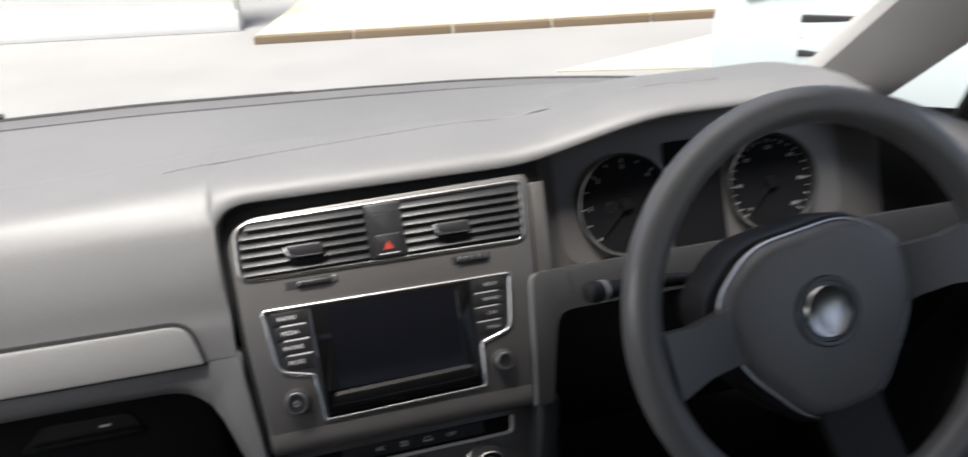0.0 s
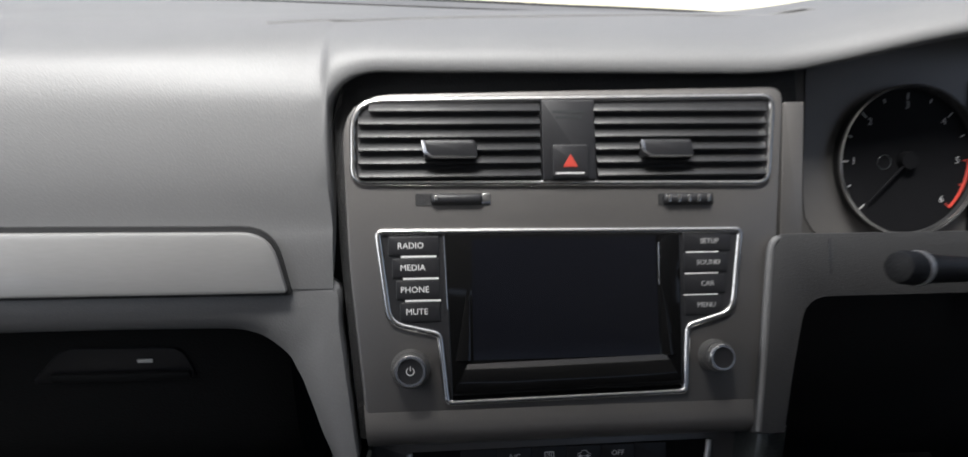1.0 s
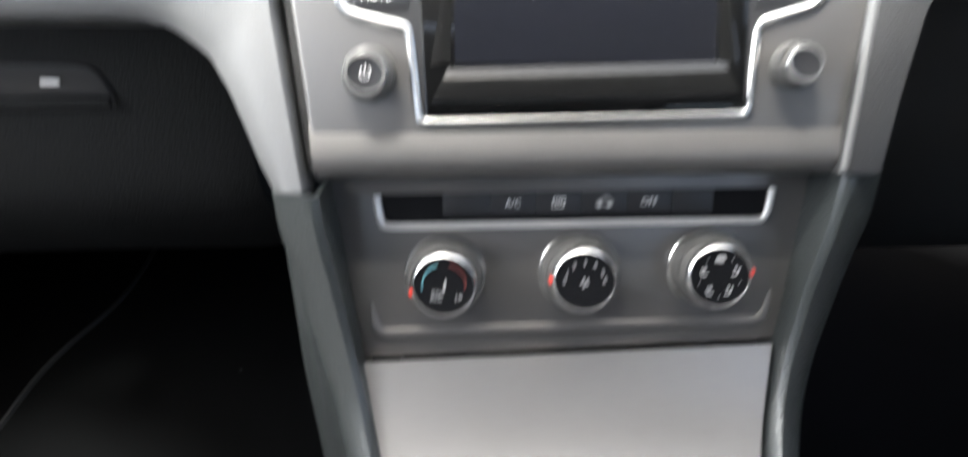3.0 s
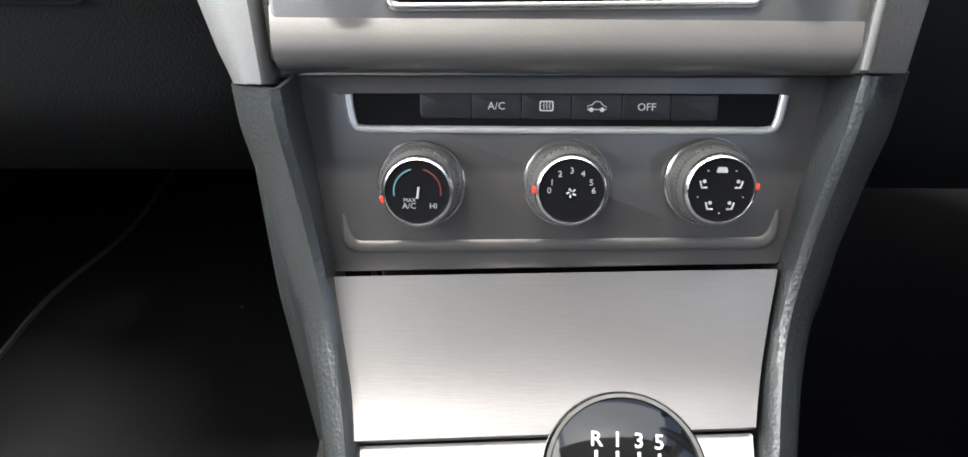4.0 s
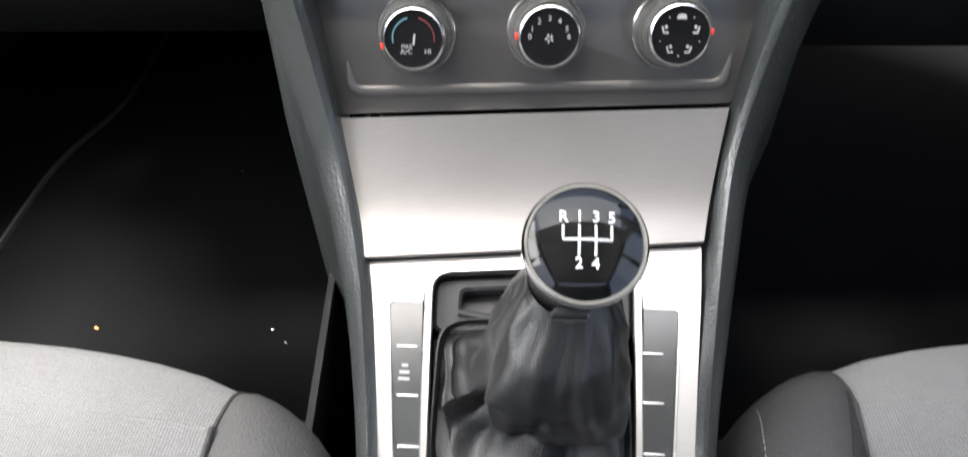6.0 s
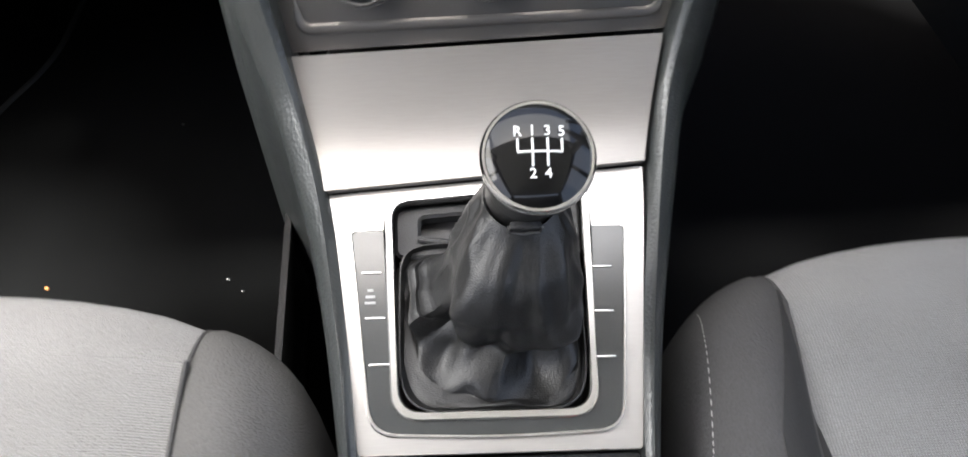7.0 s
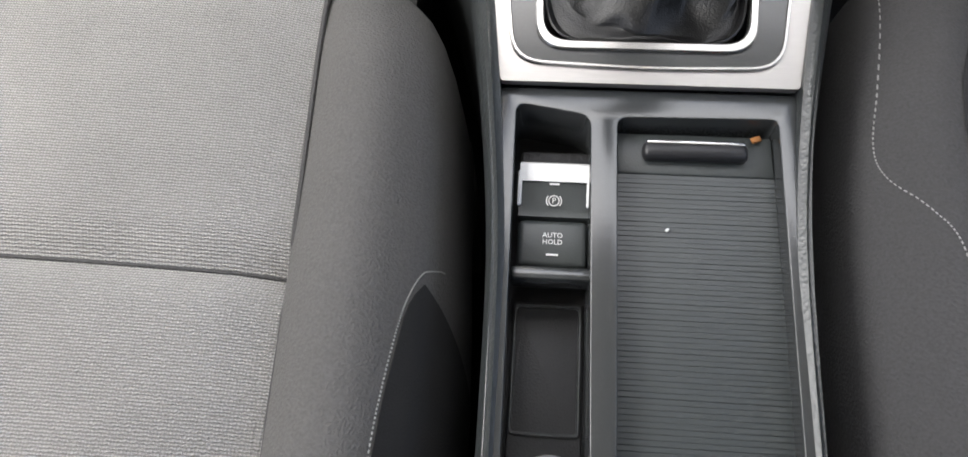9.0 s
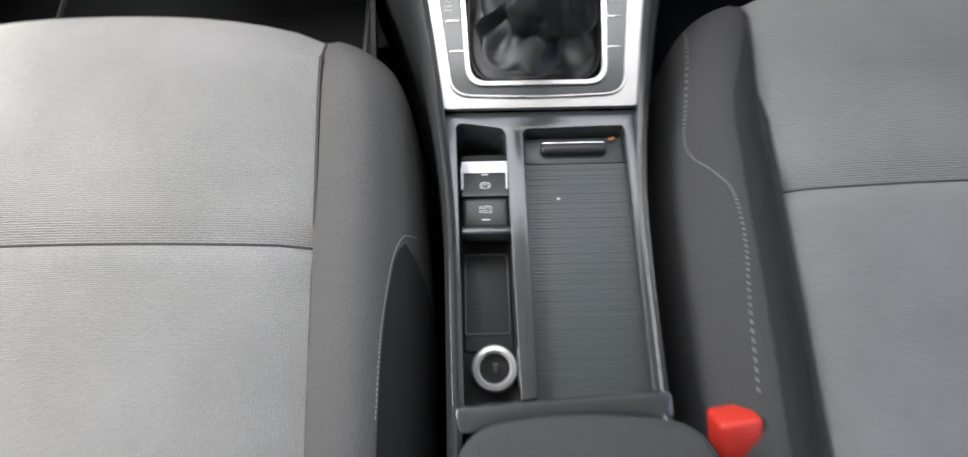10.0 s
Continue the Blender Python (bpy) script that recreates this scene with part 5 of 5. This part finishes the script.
# ---------- instruments ----------
ic = thing("instrument_cluster", CL.p(0, 0.02), "round dark instruments with chrome rings, switched off", "instruments")
part("hood_back", slab(CL, rounded(rect(-0.168, -0.048, 0.19, 0.108), 0.03), -0.01, -0.0025), FASCIA, ic)
for uc, maxn in ((-0.0875, 6), (0.0965, 12)):
    gm = CL.m(uc, 0.012, 0)
    part("tube", lathe(gm, [(0.0575, -0.004), (0.0575, 0.008), (0.056, 0.0085), (0.055, -0.001)], 48), SOFTBLACK, ic)
    part("ring", lathe(gm, [(0.0555, 0.006), (0.058, 0.006), (0.058, 0.0085), (0.0565, 0.0092), (0.0555, 0.006)], 56), SATIN, ic)
    fa = part("dial", lathe(gm, [(0.0558, 0.0), (0.0558, 0.001), (0, 0.001)], 48), DIAL, ic)
    steps = maxn * 2
    for k in range(steps + 1):
        a = radians(225 - 270 * k / steps)
        red = maxn == 6 and k >= 10
        part("tick", box(gm @ pose(0.0495 * math.cos(a), 0.0495 * math.sin(a), 0.0013, 0, 0, math.degrees(a)), 0.005 if k % 2 == 0 else 0.003, 0.0009, 0.0004, 0), RED if red else PRINT, fa, smooth=False)
    if maxn == 6:
        part("red_zone", tube([gm @ Vector((0.0515 * math.cos(radians(a)), 0.0515 * math.sin(radians(a)), 0.0013)) for a in range(-45, 3, 4)], 0.0012, 5), RED, fa)
        for du, dv in ((-0.018, -0.001),):
            part("icon", tube([gm @ Vector((du + 0.0055 * math.cos(i * math.pi / 8), dv + 0.0055 * math.sin(i * math.pi / 8), 0.0014)) for i in range(16)], 0.0004, 5, closed=True), CONSOLE, fa)
        for k in range(1, 7):
            a = radians(225 - 270 * k / 6)
            lettering("legend", str(k), gm @ pose(0.0425 * math.cos(a), 0.0425 * math.sin(a), 0.0012), 0.0075, fa, PRINT)
    else:
        for k in range(0, 13, 2):
            a = radians(225 - 270 * k / 12)
            lettering("legend", str(k * 20), gm @ pose(0.041 * math.cos(a), 0.041 * math.sin(a), 0.0012), 0.006, fa, PRINT)
    a = radians(225)
    nd_ = part("needle", tube([gm @ Vector((0, 0, 0.005)), gm @ Vector((0.044 * math.cos(a), 0.044 * math.sin(a), 0.004))], [0.0012, 0.0006], 6), DIAL, fa)
    part("hub", lathe(gm, [(0, 0.007), (0.0065, 0.0065), (0.0075, 0.002), (0.0075, 0.001)][::-1], 24), DIAL, nd_)
part("display", slab(CL, rounded(rect(-0.034, -0.045, 0.034, 0.075), 0.004), -0.002, 0.001), DIAL, ic, "black switched-off display between the dials")

# ---------- steering wheel ----------
sw = thing("steering_wheel", (0.37, -0.06, 0.92), "black leather steering wheel with three spokes", "steering wheel")
WT = radians(9)                                       # the wheel stands slightly turned
WV = Vector((0, 0.42, 0.907)).normalized()
WP = Plane((0.366, -0.078, 0.930), WV * math.cos(WT) - Vector((1, 0, 0)) * math.sin(WT), Vector((1, 0, 0)) * math.cos(WT) + WV * math.sin(WT))
part("rim", tube([WP.p(0.177 * math.cos(i * math.pi / 36), 0.177 * math.sin(i * math.pi / 36), 0.012) for i in range(72)], 0.0165, 14, closed=True, up=WP.n), WHEEL, sw, "black leather rim with its sheen in a greyer colour")
ho = rounded([(-0.098, 0.03), (-0.088, -0.03), (-0.035, -0.098), (0.035, -0.098), (0.088, -0.03), (0.098, 0.03), (0.05, 0.068), (-0.05, 0.068)][::-1], 0.025, 6)
part("hub_back", slab(WP, [(u * 1.12, v * 1.1) for u, v in ho], -0.06, -0.012, 0.01), BLACK, sw)
hub = part("airbag_cover", slab(WP, ho, -0.02, 0.006, 0.012, 4), WHEEL, sw, "dark airbag cover")
hr = [WP.p(u * 1.02, v * 1.02, -0.004) for u, v in ho]
part("trim_line", tube(hr, 0.0011, 6, closed=True, up=WP.n), SATIN, sw, "thin satin trim line")
bd = part("badge", lathe(WP.m(0, -0.005, 0.0055), [(0, 0), (0.032, 0), (0.032, 0.002), (0.0305, 0.0032), (0.0275, 0.003), (0.0265, 0.0008), (0, 0.0008)], 44), CONSOLE, hub, "round grey badge ring")
part("badge_face", lathe(WP.m(0, -0.005, 0.0063), [(0, 0.0005), (0.022, 0.0005), (0.0235, 0.002), (0.0225, 0.0032), (0.021, 0.0022), (0, 0.0022)][::1], 40), SATIN, bd, "satin disc of the badge")
for s in (-1, 1):
    rows = [[WP.p(s * u, v, w) for u, v, w in ((0.08, c + d, -0.016), (0.1, c + d * 0.8, -0.008), (0.13, c + d * 0.75, 0.0), (0.163, c + d, 0.008))] for c, d in ((0.008, 0.022), (0.005, 0.0), (0.0, -0.028))]
    sp = part("spoke", sheet(rows, -0.014), KNOB, sw)
    part("spoke_button", box(WP.m(s * 0.108, -0.002, 0.003) @ pose(0, 0, 0, 0, s * -8), 0.022, 0.018, 0.008, 0.003), STRIP, sp, "satin control buttons")
    part("spoke_button", box(WP.m(s * 0.126, 0.004, 0.002) @ pose(0, 0, 0, 0, s * -8), 0.012, 0.03, 0.006, 0.002), CONSOLE, sp)
rows = [[WP.p(u, v, w) for v, w in ((-0.075, -0.01), (-0.11, -0.008), (-0.165, 0.006))] for u in (-0.03, 0, 0.03)]
part("lower_spoke", sheet(rows, -0.012), SOFTBLACK, sw)
part("column", lathe(WP.m(0, 0, -0.19), [(0.055, 0), (0.055, 0.1), (0.048, 0.13), (0.04, 0.15)], 28), BLACK, sw)

st = thing("indicator_stalk", (0.2, 0.0, 0.935), "black indicator stalk behind the steering wheel", "stalk")
part("lever", tube(smooth_line([(0.31, 0.02, 0.917), (0.26, 0.01, 0.928), (0.21, -0.003, 0.937), (0.183, -0.012, 0.943)], 12), [0.0055 + 0.00032 * i for i in range(12)], 14), BLACK, st)
part("end_cap", tube([(0.183, -0.012, 0.943), (0.180, -0.013, 0.9437), (0.172, -0.016, 0.946), (0.168, -0.0174, 0.947), (0.1665, -0.018, 0.9473)], [0.0092, 0.0098, 0.0096, 0.0085, 0.005], 18), SOFTBLACK, st)
part("band", tube([(0.1850, -0.0113, 0.9427), (0.1818, -0.0125, 0.9434)], 0.0101, 18), STRIP, st, "pale band near the tip")

# ---------- seats ----------
from mathutils.bvhtree import BVHTree

def seat(s, name, label, cloth, side_cloth, seam_y, front_y):
    """A seat cushion; s = -1 for the passenger's, 1 for the driver's."""
    e = thing(name, (s * 0.37, -0.37, 0.33), label, "car seat")

    def prof(f):
        return smooth_line([Vector((0, y, z)) for y, z in ((f - 0.015, 0.40), (f + 0.004, 0.46), (f + 0.006, 0.52), (f - 0.004, 0.572), (f - 0.028, 0.594), (f - 0.07, 0.603), (f - 0.15, 0.602))], 22)

    def zt(y, z):
        """Height along the cushion, with the dip of the cross seam."""
        return z - 0.009 * math.exp(-((y - seam_y) / 0.009) ** 2) - 0.02 * max(0, -(y - front_y) - 0.3) + 0.004 * math.sin(max(0, min(1, (front_y - y) / (front_y - seam_y))) * math.pi)

    def ins(y):
        """Half width at the seam between cloth and bolster."""
        d = max(0.0, front_y - y - 0.03)
        return (0.187 - 0.10 * min(0.11, d) - 0.03 * max(0.0, d - 0.11)) if s > 0 else (0.178 - 0.034 * max(0.0, d - 0.02))

    fp = prof(front_y)
    yend = -0.66
    back = [Vector((0, fp[-1].y + (yend - fp[-1].y) * i / 45, 0.602)) for i in range(1, 46)]
    line = fp + back
    for nm, sel in (("front_cushion", lambda y: y >= seam_y - 0.0005), ("rear_cushion", lambda y: y <= seam_y - 0.0015)):
        ln = [p for p in line if sel(p.y)]
        if nm == "front_cushion":
            ln.append(Vector((0, seam_y, 0.602)))
        else:
            ln.insert(0, Vector((0, seam_y, 0.602)))
        rows = []
        for p in ln:
            row = []
            for i in range(15):
                f = i / 14
                x = ins(p.y) + (0.545 - ins(p.y)) * f
                edge = -0.006 * (math.exp(-f * 40) + math.exp(-(1 - f) * 40))
                crown = 0.012 * math.sin(math.pi * f)
                zz = zt(p.y, p.z) + (crown + edge if p.z > 0.5 else 0)
                row.append(Vector((s * x, p.y - 0.02 * abs(2 * f - 1) ** 3 * (1 if p.z > 0 and p.y > front_y - 0.05 else 0), zz)))
            rows.append(row)
        part(nm, sheet(rows, 0.01), cloth, e)
        # dark bead along the cross seam: the groove's shade is put into its colour
        if nm == "front_cushion":
            part("cross_seam", tube([q + Vector((0, 0, 0.0004)) for q in rows[-1]], 0.0011, 6), BOLSTER, e, "seam across the seat, groove shade in its dark colour")
        # dark bead along the cloth's edge draws the shadow line of the seam
        c = 0 if abs(rows[0][0].x) < abs(rows[0][-1].x) else -1
        part("seam", tube([r[c] + Vector((0, 0, 0.001)) for r in rows if r[c].z > 0.5], 0.0016, 6), BOLSTER, e, "seam beside the bolster, its shadow line in dark colour")
    for inner in (True, False):
        rows = []
        for p in line:
            row = []
            back_off = max(0.0, front_y - p.y)
            for i in range(13):
                f = i / 12
                dx = (0.080 + 0.004 * math.sin(min(1, back_off / 0.3) * math.pi)) * math.sin(f * math.pi / 2 * 1.02)
                dz = 0.016 * math.sin(min(1, f * 2.0) * math.pi) * min(1, back_off / 0.08) - (0.17 * max(0, f - 0.5) ** 1.7) * 2.6
                yy = front_y - 0.02 + (p.y - front_y) - 0.11 * f ** 1.6 * max(0, 1 - back_off / 0.4)
                zz = p.z - 0.02 * max(0, -(p.y - front_y) - 0.3) - 0.004 * (f < 0.01) + dz * (1 if p.z > 0.5 else 0.3)
                x = ins(p.y) - dx if inner else 0.545 + dx
                row.append(Vector((s * x, yy, zz)))
            rows.append(row)
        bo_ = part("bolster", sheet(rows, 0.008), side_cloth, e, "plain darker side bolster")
        if inner and s > 0:
            # darker strip over the bolster next to the cloth, widening towards the back
            band = []
            for r in rows:
                if -0.6 < r[0].y < -0.108:
                    wide = min(1.0, 0.03 + (-0.108 - r[0].y) / 0.11)
                    f = 2.55 * wide
                    edge = [r[0] + Vector((0.006 * wide, 0, 0.003 * wide)), r[0] + Vector((0, 0, 0.0018))]
                    for m in range(1, 5):
                        q = f * m / 4
                        edge.append(r[int(q)].lerp(r[int(q) + 1], q - int(q)) + Vector((0, 0, 0.0016 if m < 4 else 0.001)))
                    band.append(edge)
            part("inset_band", sheet(band, 0.0006), BAND_GREY, e, "dark band between bolster and seat")
        if inner:
            pts = [(0.134, -0.125), (0.1275, -0.157), (0.1175, -0.215), (0.1125, -0.247), (0.1155, -0.266), (0.1285, -0.288), (0.1365, -0.307), (0.1375, -0.345), (0.1325, -0.39), (0.128, -0.45)] if s > 0 else [(0.099, -0.316), (0.1065, -0.324), (0.1115, -0.337), (0.1145, -0.353), (0.1175, -0.380), (0.1195, -0.41), (0.1205, -0.46)]
            st_bm = bmesh.new()
            dense = smooth_line([Vector((x, y, 0)) for x, y in pts], 170)
            tree = BVHTree.FromObject(bo_, bpy.context.evaluated_depsgraph_get())
            for a, b in zip(dense[::2], dense[1::2]):
                hits = [tree.ray_cast(Vector((s * q.x, q.y, 1.0)), Vector((0, 0, -1)))[0] for q in (a, b)]
                if None not in hits:
                    tube([h + Vector((0, 0, 0.0004)) for h in hits], 0.00045, 4, bm=st_bm)
            # dark sheet over the bolster's console side; its shade is put into the colour
            if s < 0:
                side = []
                for r in rows:
                    if -0.62 < r[6].y < -0.322:
                        yk = r[6].y
                        for again in range(3):
                            lim = next((pts[k][0] + (pts[k + 1][0] - pts[k][0]) * (yk - pts[k][1]) / (pts[k + 1][1] - pts[k][1]) for k in range(len(pts) - 1) if pts[k + 1][1] <= yk <= pts[k][1]), 0.1205 if yk < -0.4 else 0.097) - 0.0006
                            k = next((k for k in range(12) if abs(r[k + 1].x) <= lim), 11)
                            yk = r[k].y
                        q = k + (abs(r[k].x) - lim) / max(1e-6, abs(r[k].x) - abs(r[k + 1].x))
                        line_ = []
                        for m in range(10):
                            w_ = q + (12 - q) * m / 9
                            k = min(int(w_), 11)
                            line_.append(r[k].lerp(r[k + 1], w_ - k) + Vector((0.0008, 0, 0.0012)))
                        side.append(line_)
                part("side_panel", sheet(side, 0.0006), BAND, e, "side of the bolster below the stitching, shade in its dark colour")
            part("stitching", st_bm, THREAD, bo_, "pale contrast stitching")
    part("base", box(pose(s * 0.37, front_y - 0.3, 0.42), 0.44, 0.5, 0.2, 0.02), SOFTBLACK, e, "black plastic seat base")
    part("slide_rail", box(pose(s * 0.2, -0.3, 0.315), 0.03, 0.55, 0.035, 0.004), SOFTBLACK, e)
    return e


seats = [seat(-1, "passenger_seat", "grey woven cloth passenger seat with darker bolster, window light in its colours", CLOTH, BOLSTER_LIT, -0.3285, -0.098),
         seat(1, "driver_seat", "grey woven cloth driver seat with stitched bolster, shade in its colours", CLOTH_SHADED, BOLSTER, -0.2915, -0.066)]

bk = thing("seat_belt_buckle", (0.104, -0.47, 0.5), "red-topped seat belt buckle beside the driver seat", "belt buckle")
part("buckle", box(pose(0.1165, -0.494, 0.578, 40, 0, 8), 0.034, 0.05, 0.026, 0.005, 3), BLACK, bk)
part("release_button", box(pose(0.1130, -0.473, 0.601, 40, 0, 8), 0.029, 0.030, 0.026, 0.004, 3), REDPLASTIC, bk, "bright red release button")
part("strap", box(pose(0.125, -0.525, 0.5, 60, 0, 8), 0.03, 0.16, 0.006, 0.002), SOFTBLACK, bk)
turned_back(bk, *seats)

# ---------- floor things ----------
fm = thing("floor_mat", (-0.42, 0.2, 0.3), "black fabric floor mat in the passenger footwell", "floor mat")
out = rounded([(-0.62, -0.1), (-0.2, -0.1), (-0.17, 0.25), (-0.2, 0.66), (-0.505, 0.69), (-0.52, 0.47), (-0.575, 0.36), (-0.59, 0.24)], 0.06, 6)
part("cloth", slab(FLAT, out, 0.3, 0.308, 0.002), MATTING, fm)
part("binding", tube([Vector((u, v, 0.308)) for u, v in out], 0.004, 6, closed=True), SOFTBLACK, fm, "stitched edge of the mat")

for x, y, z, sz in ((-0.441, 0.103, 0.309, 0.005), (-0.2526, 0.1007, 0.309, 0.005), (-0.236, 0.084, 0.309, 0.004), (-0.3336, 0.3393, 0.309, 0.0045)):
    tagged(part("crumb", box(pose(x, y, z, 12, 8, 70 * x), sz, sz * 0.6, sz * 0.5, sz * 0.15), DEBRIS if x < -0.4 else CONSOLE), "tiny pale crumb lying on the black floor mat", "debris", "crumbs on the floor mat")
# plastic trim at the foot of the console
ft = thing("tunnel_trim", (-0.17, -0.03, 0.3), "black plastic trim panel at the foot of the console", "trim panel")
rows = [[Vector((x, y, z)) for x, y, z in ((-0.15, yy, 0.52), (-0.158, yy, 0.44), (-0.168 - 0.1 * (0.06 - yy) ** 1, yy, 0.38), (-0.172, yy, 0.302))] for yy in (0.1, 0.05, 0.0, -0.05, -0.1, -0.16)]
part("panel", sheet(rows, 0.005), SOFTBLACK, ft)
